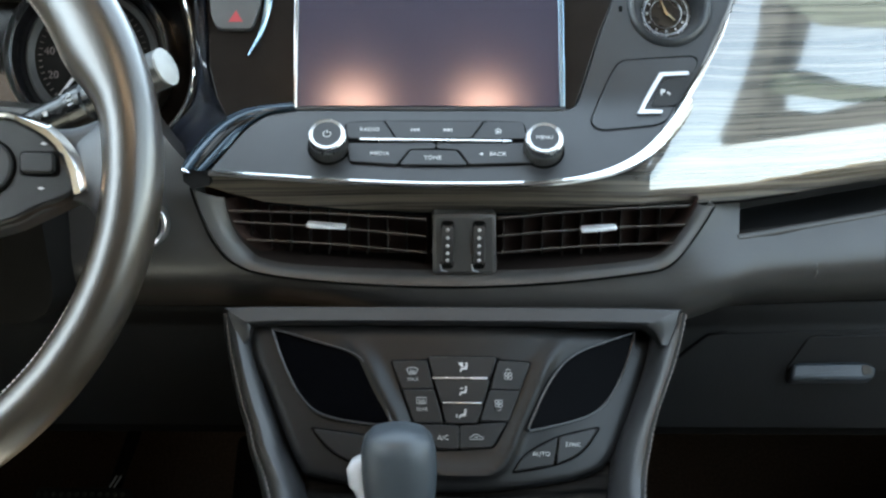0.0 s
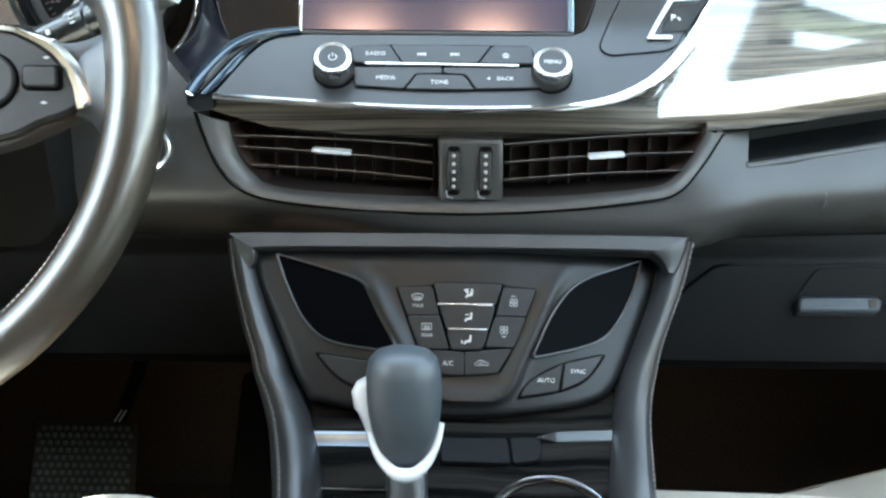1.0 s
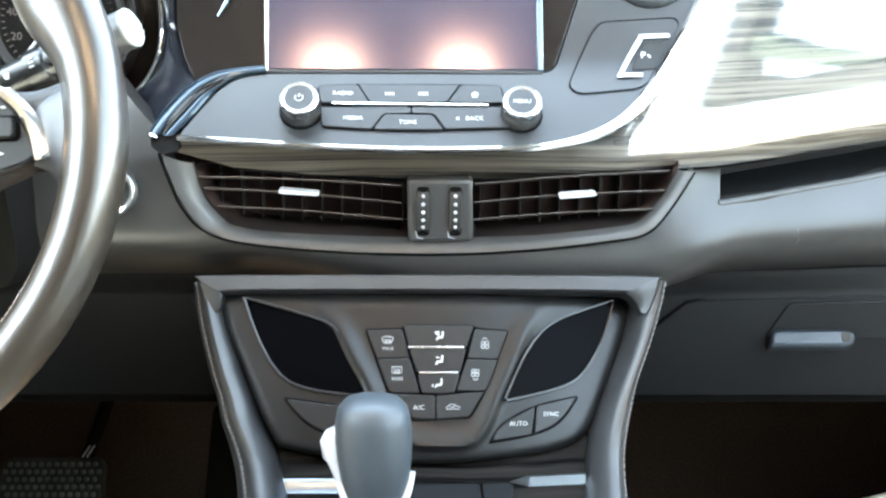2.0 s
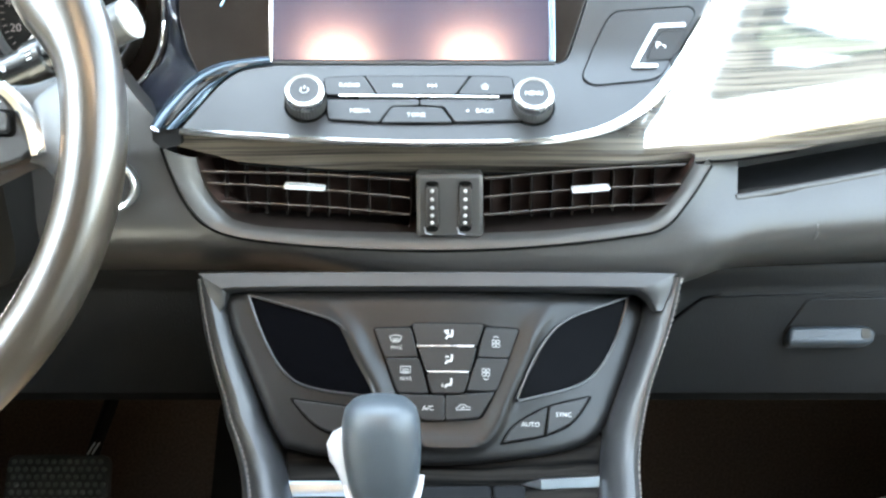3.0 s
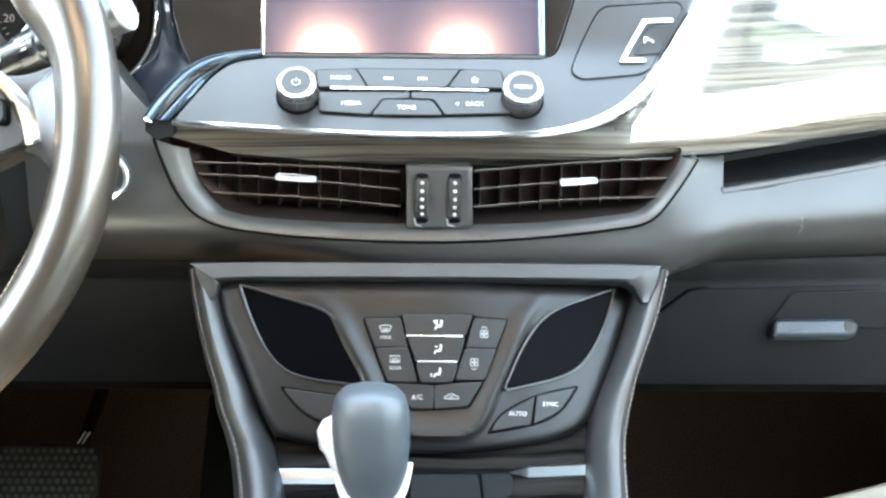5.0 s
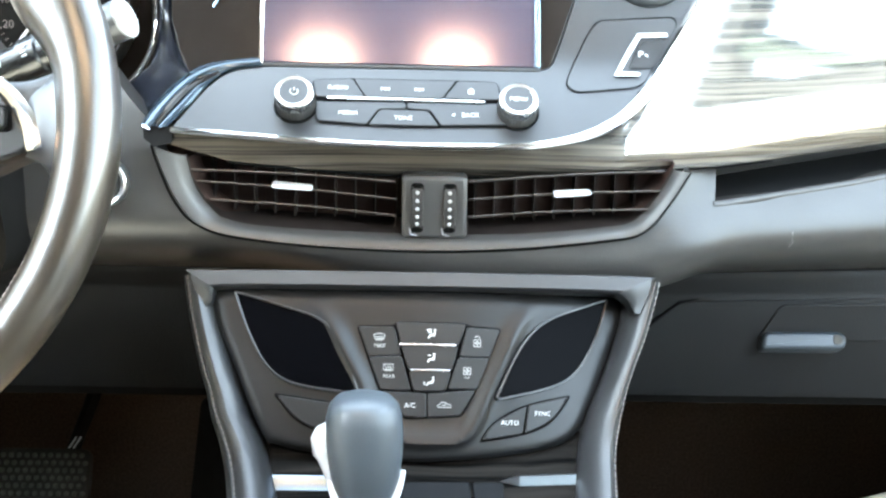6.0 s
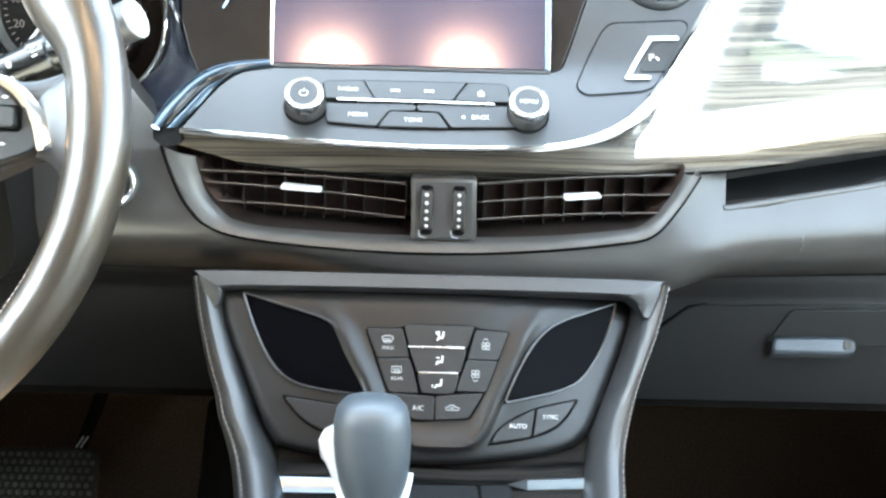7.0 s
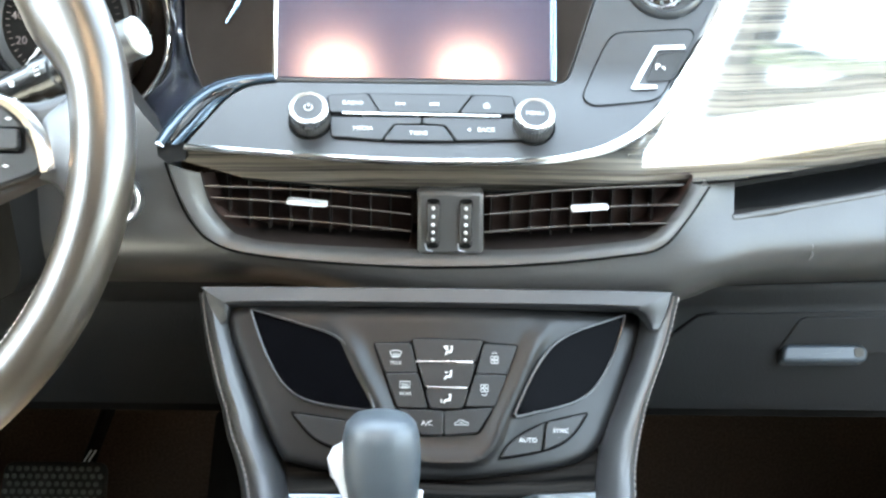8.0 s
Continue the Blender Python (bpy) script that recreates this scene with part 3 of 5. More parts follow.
gh = [(0.2475, -0.0075), (0.2495, 0.0030), (0.2525, 0.0062), (0.307, 0.0070), (0.313, 0.003), (0.311, -0.0050), (0.306, -0.0070)]
part("glove_handle", plate(rounded(gh, 0.004), -0.008, 0.004, GLOVE_AT, 0.003), HANDLE, glove, "satin blue-grey pull handle")
part("handle_end", plate(rounded([(0.3015, -0.004), (0.3015, 0.004), (0.308, 0.0045), (0.309, -0.003)], 0.003), 0.003, 0.0046, GLOVE_AT, 0.0005), DARK_BROWN, glove, "brownish handle end")
part("door_gap", tube([(x, low_face(x, z) - 0.0012, z) for x, z in ((0.150, 0.511), (0.170, 0.531), (0.186, 0.5455), (0.200, 0.5485))], [0.0011, 0.0013, 0.0010, 0.0004], 6), GAP, glove)
part("glove_recess", plate(rounded(mm((246, 516), (262, 545), (345, 547), (345, 517)), 0.005), 0.0, 0.0015, Matrix(((1, 0, 0, 0), (0, 0, -1, 0.7430), (0, 1, 0, 0), (0, 0, 0, 1))), 0.001), KNEE, glove)

# knee panel bottoms
part("under_panel", box((-0.72, 0.760, 0.455), (0.72, 1.2, 0.468)), SHROUD, dash)

# ---- upper fascia with radio controls ----
radio = thing("radio_panel", (0.0, 0.68, 0.69), "dark satin radio control panel with chrome lower edge", "radio panel")
right_edge = mm((192, 815), (182, 791.5), (172, 770.5), (158.5, 746), (142, 722.5), (121, 702.5), (102, 692.5), (80, 687), (51, 684), (-5, 683), (-58.5, 684), (-112, 686.5), (-159, 689))
edge_curve = [(p.x, p.y) for p in curve_loop(right_edge, 5, closed=False)]
left_curve = [(p.x, p.y) for p in curve_loop(mm((-159, 689.5), (-150, 699.5), (-137.5, 712.5), (-124, 719.8), (-105, 722.4)), 4, closed=False)]
right_up = [(p.x, p.y) for p in curve_loop(mm((66, 722.6), (76, 726), (82, 739), (93, 770), (101.5, 791.5), (108, 815)), 4, closed=False)]
fascia_line = edge_curve + left_curve[1:] + right_up
fascia = sheet(fascia_line, lambda x, z: up_face(z), thick=0.012, step=0.003, step_x=0.004)
clock_at = Vector((0.1392, up_face(0.7875), 0.7875))
bmesh.ops.delete(fascia, geom=[f for f in fascia.faces if (f.calc_center_median() - clock_at).length < 0.0252], context="FACES")
part("fascia", fascia, FASCIA, radio)
chrome_path = [(p[0] + 0.0032 * blend(0.08, 0.15, p[0]), up_face(p[1]) - 0.0015, p[1]) for p in edge_curve]
part("chrome_edge", tube(chrome_path, [0.0021 + 0.0030 * blend(0.07, 0.15, p[0]) for p in chrome_path], 8), CHROME, radio, "bright chrome edge strip")


def blade(points, r, mat, label=""):
    path = [(p.x, up_face(p.y) - 0.002, p.y) for p in curve_loop(mm(*points), 5, closed=False)]
    k = len(path)
    part("blade_trim", tube(path, [r * math.sin(math.pi * (0.12 + 0.80 * i / (k - 1))) for i in range(k)], 8), mat, radio, label)


def wing_strip():
    """A rounded gloss band with a groove along its middle that closes towards the screen."""
    outer = curve_loop(mm((-178, 691), (-172, 701), (-157.5, 715.5), (-139.5, 724), (-109, 727.6)), 6, closed=False)
    inner = curve_loop(mm((-162, 690), (-151.5, 700), (-138.5, 713.5), (-125, 720.5), (-107, 723)), 6, closed=False)
    bm = bmesh.new()
    rows = []
    for i, (a, b) in enumerate(zip(outer, inner)):
        groove = blend(0.72, 0.45, i / (len(outer) - 1))
        row = []
        for f, h, g in ((0, 8, 0), (0, 0.5, 0), (0.06, -1.6, 0), (0.18, -3.2, 0), (0.32, -3.6, 0), (0.42, -3.4, 0.8), (0.48, -3.2, 3.2), (0.60, -3.0, 3.4), (0.66, -2.8, 1.2), (0.76, -2.4, 0), (0.90, -1.4, 0), (1, 0.8, 0), (1, 8, 0)):
            p = a.lerp(b, f)
            row.append(bm.verts.new((p.x, up_face(p.y) + (h + g * groove) / 1000, p.y)))
        rows.append(row)
    for r, q in zip(rows, rows[1:]):
        for i in range(len(r) - 1):
            bm.faces.new((r[i], r[i + 1], q[i + 1], q[i]))
    bm.faces.new(rows[0])
    bm.faces.new(list(reversed(rows[-1])))
    return bm


part("wing_trim", wing_strip(), WING, radio, "glossy blue-black wing trim, tinted for reflected sky")
part("wing_end", sheet(mm((-177, 691.5), (-158, 689.5), (-158, 682), (-168, 680), (-175, 684)), lambda x, z: up_face(z) + 0.001, thick=0.02, step=0.004), SHROUD, radio, "black end piece")
# Added chrome bead in place of a highlight on the gloss corner.
part("trim_tip", tube([(-0.1762, up_face(0.6905) - 0.002, 0.6915), (-0.1735, up_face(0.690) - 0.0025, 0.6895), (-0.1715, up_face(0.689) - 0.002, 0.6888)], [0.0006, 0.0014, 0.0005], 8), CHROME, radio, "chrome bead standing for an edge highlight")
blade([(-168, 692), (-160, 702), (-149, 712), (-134, 719.5)], 0.0026, SURROUND, "glossy black inlay")


KNOB_SIDE = surface("knob_side_metal", (0.13, 0.125, 0.12), 0.38, metal=0.9, vary=0.12)
KNOB_RIM = surface("knob_rim_metal", (0.42, 0.42, 0.42), 0.26, metal=1.0, vary=0.12, rough_vary=0.1)


def knob(x, y, words):
    k = part("knob", bmesh.new(), CHROME, radio, "round knob with chrome rim")
    m = lift(RADIO_AT, x, y)
    bm = bmesh.new()
    for r0, r1, z0, z1 in ((0.0125, 0.0117, 0.0, 0.0135),):
        loft([[m @ Vector((p.x, p.y, z)) for p in circle(r, 40)] for r, z in ((r0, z0), (r0, z0 + 0.002), (r1, z1 - 0.001), (r1 - 0.0008, z1))], bm=bm)
    part("knob_body", bm, KNOB_SIDE, k)
    ridge = bmesh.new()
    for i in range(40):
        a = 2 * math.pi * i / 40
        add_tube(ridge, [m @ Vector((0.0124 * math.cos(a), 0.0124 * math.sin(a), 0.002)), m @ Vector((0.0118 * math.cos(a), 0.0118 * math.sin(a), 0.011))], 0.00045, 4)
    part("knob_grip", ridge, KNOB_SIDE, k)
    bm = bmesh.new()
    add_ring(bm, circle(0.0121, 40), circle(0.0091, 40), 0.0085, 0.0150, m, 0.0010, z_in=0.0156)
    part("knob_rim", bm, KNOB_RIM, k)
    part("knob_cap", plate(circle(0.0093, 32), 0.010, 0.0144, m, 0.0004), KEY, k)
    part("knob_recess", plate(circle(0.0138, 32), 0.0, 0.0006, m), GAP, k)
    if words:
        lettering("lettering", words, 0.0040, lift(m, 0, 0, 0.0145), PRINT, k)
    else:
        bm = bmesh.new()
        pts = [m @ Vector((0.0024 * math.sin(a), 0.0024 * math.cos(a), 0.0148)) for a in steps(0.7, 2 * math.pi - 0.7, 14)]
        add_tube(bm, pts, 0.00035, 4)
        add_tube(bm, [m @ Vector((0, 0.0006, 0.0148)), m @ Vector((0, 0.003, 0.0148))], 0.00035, 4)
        part("power_mark", bm, PRINT, k)


knob(-0.0842, 0.0014, "")
knob(0.0530, -0.0008, "MENU")

keys = part("key_strip", plate(rounded(mm((-75.2, 20.5), (-48, 21.7), (15, 21.7), (41.5, 21.1), (44, 5), (51.5, -11.8), (-20, -14.0), (-71, -11.4), (-73, 3)), 0.004), 0.0, 0.0012, RADIO_AT, 0.0004), GAP, radio)


def key(outline, words="", at=(0, 0), size=0.0042, r=0.0012):
    k = part("radio_key", plate(rounded(grown(mm(*outline), 0.0003), r), 0.0006, 0.0022, RADIO_AT, 0.0005), KEY, keys)
    if words:
        lettering("lettering", words, size, lift(RADIO_AT, at[0] / 1000, at[1] / 1000, 0.0023), PRINT, keys)
    return k


key(((-74, 19.2), (-50, 20.3), (-42.5, 7.3), (-72, 6.9)), "RADIO", (-58.5, 13.5))
key(((-48.5, 20.4), (14.6, 20.3), (6.2, 7.4), (-41, 7.4)))
key(((16.6, 20.3), (40.5, 19.7), (42.5, 7), (8.2, 7.4)))
key(((-72, 2.9), (-16.2, 3.4), (-16.2, -0.8), (-33, -1.4), (-40.2, -12.8), (-70.4, -10.6)), "MEDIA", (-51.5, -5.2))
key(((-31.5, -2.2), (-2.5, -2.7), (4, -13.0), (-38.2, -13.0)), "TONE", (-17.5, -8.2))
key(((-14.8, 3.4), (44, 3.4), (50, -11.0), (6, -12.6), (-0.6, -1.6), (-14.8, -0.8)), "BACK", (24, -5.2))
part("key_bar", plate(rounded(mm((-65, 6.3), (33, 5.2), (33, 3.7), (-65, 4.6)), 0.0006), 0.001, 0.0036, RADIO_AT, 0.0005), SATIN, keys, "bright silver bar between the keys")


def mark(shapes, m, mat, parent, name="printed_symbol", h=0.0004):
    bm = bmesh.new()
    for s in shapes:
        add_plate(bm, mm(*s), 0, h, m)
    return part(name, bm, mat, parent, smooth=False)


for x, s in ((-28.5, -1), (-8.5, 1)):
    m = lift(RADIO_AT, x / 1000, 0.0133, 0.0022)
    mark([((s * 0.2, 0), (-s * 2.2, 1.2), (-s * 2.2, -1.2)), ((s * 2.6, 0), (s * 0.2, 1.2), (s * 0.2, -1.2)), ((s * 2.7, 1.2), (s * 3.3, 1.2), (s * 3.3, -1.2), (s * 2.7, -1.2))], m, PRINT, keys)
mark([((-2.4, 0.4), (0, 2.4), (2.4, 0.4), (1.8, 0.4), (0, 1.7), (-1.8, 0.4)), ((-1.7, 0), (-1.2, 0), (-1.2, -1.8), (-1.7, -1.8)), ((1.2, 0), (1.7, 0), (1.7, -1.8), (1.2, -1.8)), ((-1.2, -1.4), (1.2, -1.4), (1.2, -1.8), (-1.2, -1.8)), ((-.6, .2), (.6, .2), (.6, -1), (-.6, -1))],
     lift(RADIO_AT, 0.0245, 0.0125, 0.0022), PRINT, keys)
mark([((-1.2, 0), (0.8, 1.1), (0.8, -1.1))], lift(RADIO_AT, 0.0135, -0.0052, 0.0022), PRINT, keys)

# ---- touchscreen ----
screen = thing("touchscreen", (-0.02, 0.70, 0.724), "dark switched-off touchscreen in a glossy black surround with silver edges", "touchscreen")
surround = mm((-153, -9), (-161, 7), (-166.5, 27), (-168, 52), (-171, 83), (-174, 118), (120, 118), (108, 90), (101, 73), (92, 50), (81, 16), (75.5, 1), (66, -2.5), (-105, -2.5), (-125, -5), (-140, -14))
part("surround", plate(surround, -0.012, -0.0015, SCREEN_AT, 0.001), SURROUND, screen)
part("display", plate(rounded(mm((-107, 0.5), (65, 0.5), (65, 106), (-107, 106)), 0.001), -0.002, 0.0008, SCREEN_AT, 0.0004), SCREEN, screen, "matt dark screen")
part("side_strip", plate(mm((-109.3, -1.5), (-107.3, -1.0), (-107.6, 108), (-110.8, 108)), -0.002, 0.0022, SCREEN_AT, 0.0006), CHROME, screen, "thin silver strip")
part("side_strip", plate(mm((64.9, 0), (68.6, -0.2), (68.4, 108), (64.6, 108)), -0.002, 0.0022, SCREEN_AT, 0.0006), BLUE_STRIP, screen, "thin blue-grey metal strip")
part("bottom_ledge", plate(mm((-109, -2.6), (68.5, -2.6), (68.5, -0.2), (-109, -0.2)), -0.002, 0.002, SCREEN_AT, 0.0006), FASCIA, screen)

def cheek():
    """A hollow gloss cheek sweeping from the hood ring to the screen surround and down to the fascia's tip."""
    left = curve_loop([(-0.1835, 0.748, 0.800), (-0.1830, 0.743, 0.772), (-0.1835, 0.740, 0.748), (-0.186, 0.737, 0.730), (-0.191, 0.731, 0.714), (-0.199, 0.718, 0.702), (-0.199, 0.698, 0.693), (-0.190, 0.682, 0.685)], 5, closed=False)
    right = curve_loop([(-0.172, 0.722, 0.800), (-0.169, 0.711, 0.772), (-0.1675, 0.702, 0.749), (-0.162, 0.695, 0.731), (-0.1545, 0.690, 0.718), (-0.160, 0.687, 0.709), (-0.171, 0.678, 0.697), (-0.178, 0.667, 0.688)], 5, closed=False)
    bm = bmesh.new()
    rows = []
    for a, b in zip(left, right):
        row = [a + Vector((0, 0.012, 0))]
        for j in range(11):
            t = j / 10
            row.append(a.lerp(b, t) + Vector((0, 0.0075 * math.sin(math.pi * t) - 0.002 * math.sin(math.pi * t) ** 8, 0)))
        row.append(b + Vector((0.001, 0.012, 0)))
        rows.append([bm.verts.new(p) for p in row])
    for r, q in zip(rows, rows[1:]):
        for i in range(len(r) - 1):
            bm.faces.new((r[i], r[i + 1], q[i + 1], q[i]))
    return bm


part("side_cheek", cheek(), surface("blue_black_gloss", (0.008, 0.009, 0.013), 0.24, spec=0.35, rough_vary=0.05), screen, "blue-black gloss cheek")
# Added chrome bead for the highlight at the cheek's lower end.
part("cheek_tip", tube([(-0.1995, 0.700, 0.6985), (-0.1965, 0.694, 0.6950), (-0.1935, 0.690, 0.6915)], [0.0006, 0.0016, 0.0006], 8), CHROME, screen, "chrome bead standing for an edge highlight")

# hazard switch
hazard = thing("hazard_switch", (-0.15, 0.71, 0.78), "grey hazard switch with a red triangle beside the screen", "switch")
part("switch_cap", plate(rounded(mm((-167, 80), (-165.5, 62), (-161, 52), (-138, 52), (-133, 68), (-132, 80)), 0.004), -0.003, 0.003, SCREEN_AT, 0.001), surface("grey_switch_plastic", (0.042, 0.042, 0.042), 0.5), hazard)
part("triangle_mark", plate(mm((-153.5, 57), (-144, 57), (-148.7, 65)), 0.003, 0.0034, SCREEN_AT), RED, hazard, "red triangle")
sl = [SCREEN_AT @ Vector((p.x, p.y, 0.0005)) for p in curve_loop(mm((-127, 86), (-128, 70), (-132, 51), (-140, 35)), 5, closed=False)]
part("chrome_sliver", tube(sl, [0.0032 * (1 - i / len(sl)) + 0.0004 for i in range(len(sl))], 8), BLUE_STRIP, hazard)

# pad with parking switch
pad = thing("switch_pad", (0.12, 0.70, 0.713), "dark switch pad with a bracket-shaped chrome trim and parking button", "switch")
pad_line = rounded(mm((106, 754), (155, 757), (157.5, 752.5), (135, 718), (127, 715), (90, 712), (83.5, 716), (100.5, 748)), 0.004)
part("pad_gap", sheet([(p.x, p.y) for p in pad_line], lambda x, z: up_face(z) - 0.0008, thick=0.001, step=0.003), GAP, pad)
small = [(0.120 + (p.x - 0.120) * 0.975, 0.735 + (p.y - 0.735) * 0.965) for p in pad_line]
part("pad_cover", sheet(small, lambda x, z: up_face(z) - 0.0018, thick=0.002, step=0.003), FASCIA, pad)
br = mm((115.5, 722.2), (131.0, 746.6), (149.5, 747.4), (150.2, 745.4), (132.9, 744.6), (119.3, 724.3), (131.6, 724.0), (131.2, 722.5))
part("bracket_trim", sheet(br, lambda x, z: up_face(z) - 0.0042, thick=0.003, step=0.004), BRIGHT, pad, "bright bracket-shaped trim")
bt = rounded(mm((124.5, 726), (134.2, 742), (152, 744), (141, 727)), 0.0015)
part("parking_button", sheet([(p.x, p.y) for p in bt], lambda x, z: up_face(z) - 0.0030, thick=0.002, step=0.004), BUTTON, pad)
pm = plane_at(up_face(0.7345) - 0.0036, 0.7345, 33, 0.1345)
mark([((-3.2, 2), (-2.3, 2), (-2.3, -2), (-3.2, -2)), ((-2.3, 2), (-0.6, 2), (-0.2, 1.3), (-0.2, 0.4), (-0.8, -.2), (-2.3, -.2)), ((0.8, 0.2), (1.6, .4), (2.9, -.8), (2.9, -2), (2.2, -2), (2, -1), (.8, -.6))], pm, PRINT, pad)

# clock
clock = thing("analog_clock", (0.1395, 0.72, 0.789), "small round analogue clock with chrome dial set in the fascia", "clock")
cm = plane_at(up_face(0.7875), 0.7875, 25, 0.1392)
bm = bmesh.new()
rings = []
for r, h in ((0.0284, -0.002), (0.0282, 0.0006), (0.0264, 0.0030), (0.0244, 0.0036), (0.0234, 0.0026), (0.0222, 0.0), (0.0200, -0.006), (0.0178, -0.0125), (0.0168, -0.0142)):
    rings.append([bm.verts.new(cm @ Vector((p.x, p.y, h))) for p in circle(r, 48)])
for r, q in zip(rings, rings[1:]):
    for i in range(48):
        bm.faces.new((r[i - 1], r[i], q[i], q[i - 1]))
part("clock_bezel", bm, FASCIA, clock, "deep round bezel")
part("clock_face", plate(circle(0.0170, 40), -0.016, -0.0138, cm), surface("brown_dial_glass", (0.020, 0.015, 0.011), 0.14, vary=0.3, scale=90, rough_vary=0.04), clock, "dark brown dial")
for r0, r1 in ((0.0152, 0.0146), (0.0108, 0.0104)):
    bm = bmesh.new()
    add_ring(bm, circle(r0, 48), circle(r1, 48), -0.0140, -0.0132, cm, 0.0002)
    part("dial_ring", bm, BRUSHED, clock, "thin silver dial ring")
bm = bmesh.new()
for i in range(60):
    a = math.pi * i / 30
    c, q = math.cos(a), math.sin(a)
    add_tube(bm, [cm @ Vector((0.0155 * c, 0.0155 * q, -0.0134)), cm @ Vector(((0.0164 if i % 5 else 0.0167) * c, (0.0164 if i % 5 else 0.0167) * q, -0.0134))], 0.00022 if i % 5 else 0.0004, 4)
part("minute_marks", bm, SATIN, clock)
bm = bmesh.new()
for i in range(12):
    a = math.pi * i / 6
    bmesh.ops.create_icosphere(bm, subdivisions=1, radius=0.0008 if i % 3 else 0.0011, matrix=cm @ Matrix.Translation((0.0128 * math.cos(a), 0.0128 * math.sin(a), -0.0134)))
part("hour_marks", bm, SATIN, clock)
for a, ln in ((1.95, 0.0128), (-0.75, 0.0075)):
    part("pointer", tube([cm @ Vector((-0.0018 * math.cos(a), -0.0018 * math.sin(a), -0.0122)), cm @ Vector((ln * math.cos(a), ln * math.sin(a), -0.0122))], [0.0009, 0.0004], 6), surface("gold_pointer", (0.72, 0.62, 0.42), 0.25, metal=1.0), clock, "pale gold pointer")
part("fascia_notch", plate(rounded([(-0.034, -0.004), (-0.0315, -0.004), (-0.0315, 0), (-0.034, 0)], 0.0006), 0.0, 0.0006, cm), GAP, clock)

# ---- air vents ----
v_out = curve_loop(outer_vent, 5, closed=False)


def vent_grille(name, inner_line, slats, tab, label, fin_x):
    t = thing(name, (sum(p[0] for p in inner_line) / len(inner_line) / 1000, 0.67, 0.62), label, "air vent", group="centre air vents")
    hole = rounded(mm(*inner_line), 0.006)
    bm = bmesh.new()
    k = len(hole)
    front = [bm.verts.new(VENT_AT @ Vector((p.x * 1.01, p.y * 1.04, -0.014))) for p in hole]
    back = [bm.verts.new(VENT_AT @ Vector((p.x * 0.99, p.y * 0.95, -0.038))) for p in hole]
    for i in range(k):
        bm.faces.new((front[i - 1], front[i], back[i], back[i - 1]))
    bm.faces.new(back)
    part("duct", bm, CAVITY, t, "dark duct")
    for (xa, za), (xb, zb) in slats:
        secs = []
        for i in range(9):
            f = i / 8
            x, z = (xa + (xb - xa) * f) / 1000, (za + (zb - za) * f) / 1000
            bow = -0.006 - 0.004 * math.sin(math.pi * f)
            secs.append([VENT_AT @ Vector((x, z + dz, bow + dn)) for dz, dn in ((0.0005, 0.0), (0.0002, 0.0006), (-0.0003, 0.0005), (-0.0005, 0.0), (-0.0062, -0.018), (-0.0056, -0.018))])
        slat = part("slat", loft(secs), SLAT, t)
        # Pale rod painting the highlight on the slat's front edge.
        part("slat_edge", tube([(s[0] + s[1]) / 2 for s in secs], 0.0004, 6), SLAT_GLINT, slat, "thin front edge coloured pale as a highlight")
    for x in fin_x:
        zs = [p[1] for p in inner_line]
        bm = bmesh.new()
        add_box(bm, (x / 1000 - 0.0007, -0.017, -0.037), (x / 1000 + 0.0007, 0.020, -0.026), VENT_AT)
        part("fin", bm, FIN, t)
    (xa, za), (xb, zb) = tab
    p0, p1 = Vector((xa / 1000, za / 1000)), Vector((xb / 1000, zb / 1000))
    d = (p1 - p0).normalized()
    w = Vector((-d.y, d.x)) * 0.0014
    line = [p0 - w, p1 - w * 0.8, p1 + d * 0.0015, p1 + w * 0.8, p0 + w, p0 - d * 0.0008]
    part("vent_tab", plate(rounded(line, 0.0008), -0.010, -0.0015, VENT_AT, 0.0008), BRIGHT, t, "bright silver slider tab")
    return t


left_in = ((-153, 25), (-147.5, 6), (-136, -9.5), (-118, -17), (-60, -20.2), (-21.5, -21.2), (-21, 18.5), (-60, 20.5), (-110, 23))
right_in = ((23, 18.5), (24.3, -21.2), (76, -19.4), (112, -14.5), (131, -10), (144.5, 6), (156, 27.5), (75, 22))
vent_grille("air_vent", left_in, (((-150, 18.5), (-22, 13)), ((-147, 11.2), (-22, 1.5)), ((-139, -1), (-22, -9.5))), ((-99, 9.8), (-75, 8.0)),
            "dark air vent with slim slats and a silver tab, driver's side", [-140 + 13 * i for i in range(9)])
vent_grille("air_vent", right_in, (((25, 14), (148, 23)), ((25, 2.2), (146, 10.2)), ((25, -9.5), (139, -2.2))), ((79, 6.9), (101, 8.6)),
            "dark air vent with slim slats and a silver tab, passenger's side", [30 + 13 * i for i in range(9)])

surround_v = thing("vent_surround", (0.0, 0.66, 0.613), "dark satin frame round the centre air vents with two thumbwheels", "vent frame")
# frame between the dash and the vent openings
v_in = curve_loop(mm((-153, 27), (-147.5, 6), (-136, -9.5), (-128, -14), (-108, -17.8), (-58, -20.5), (2, -21.5), (59, -20.2), (112, -14.8), (131, -10), (144.5, 6), (154, 24)), 5, closed=False)
rows, sills = [], []
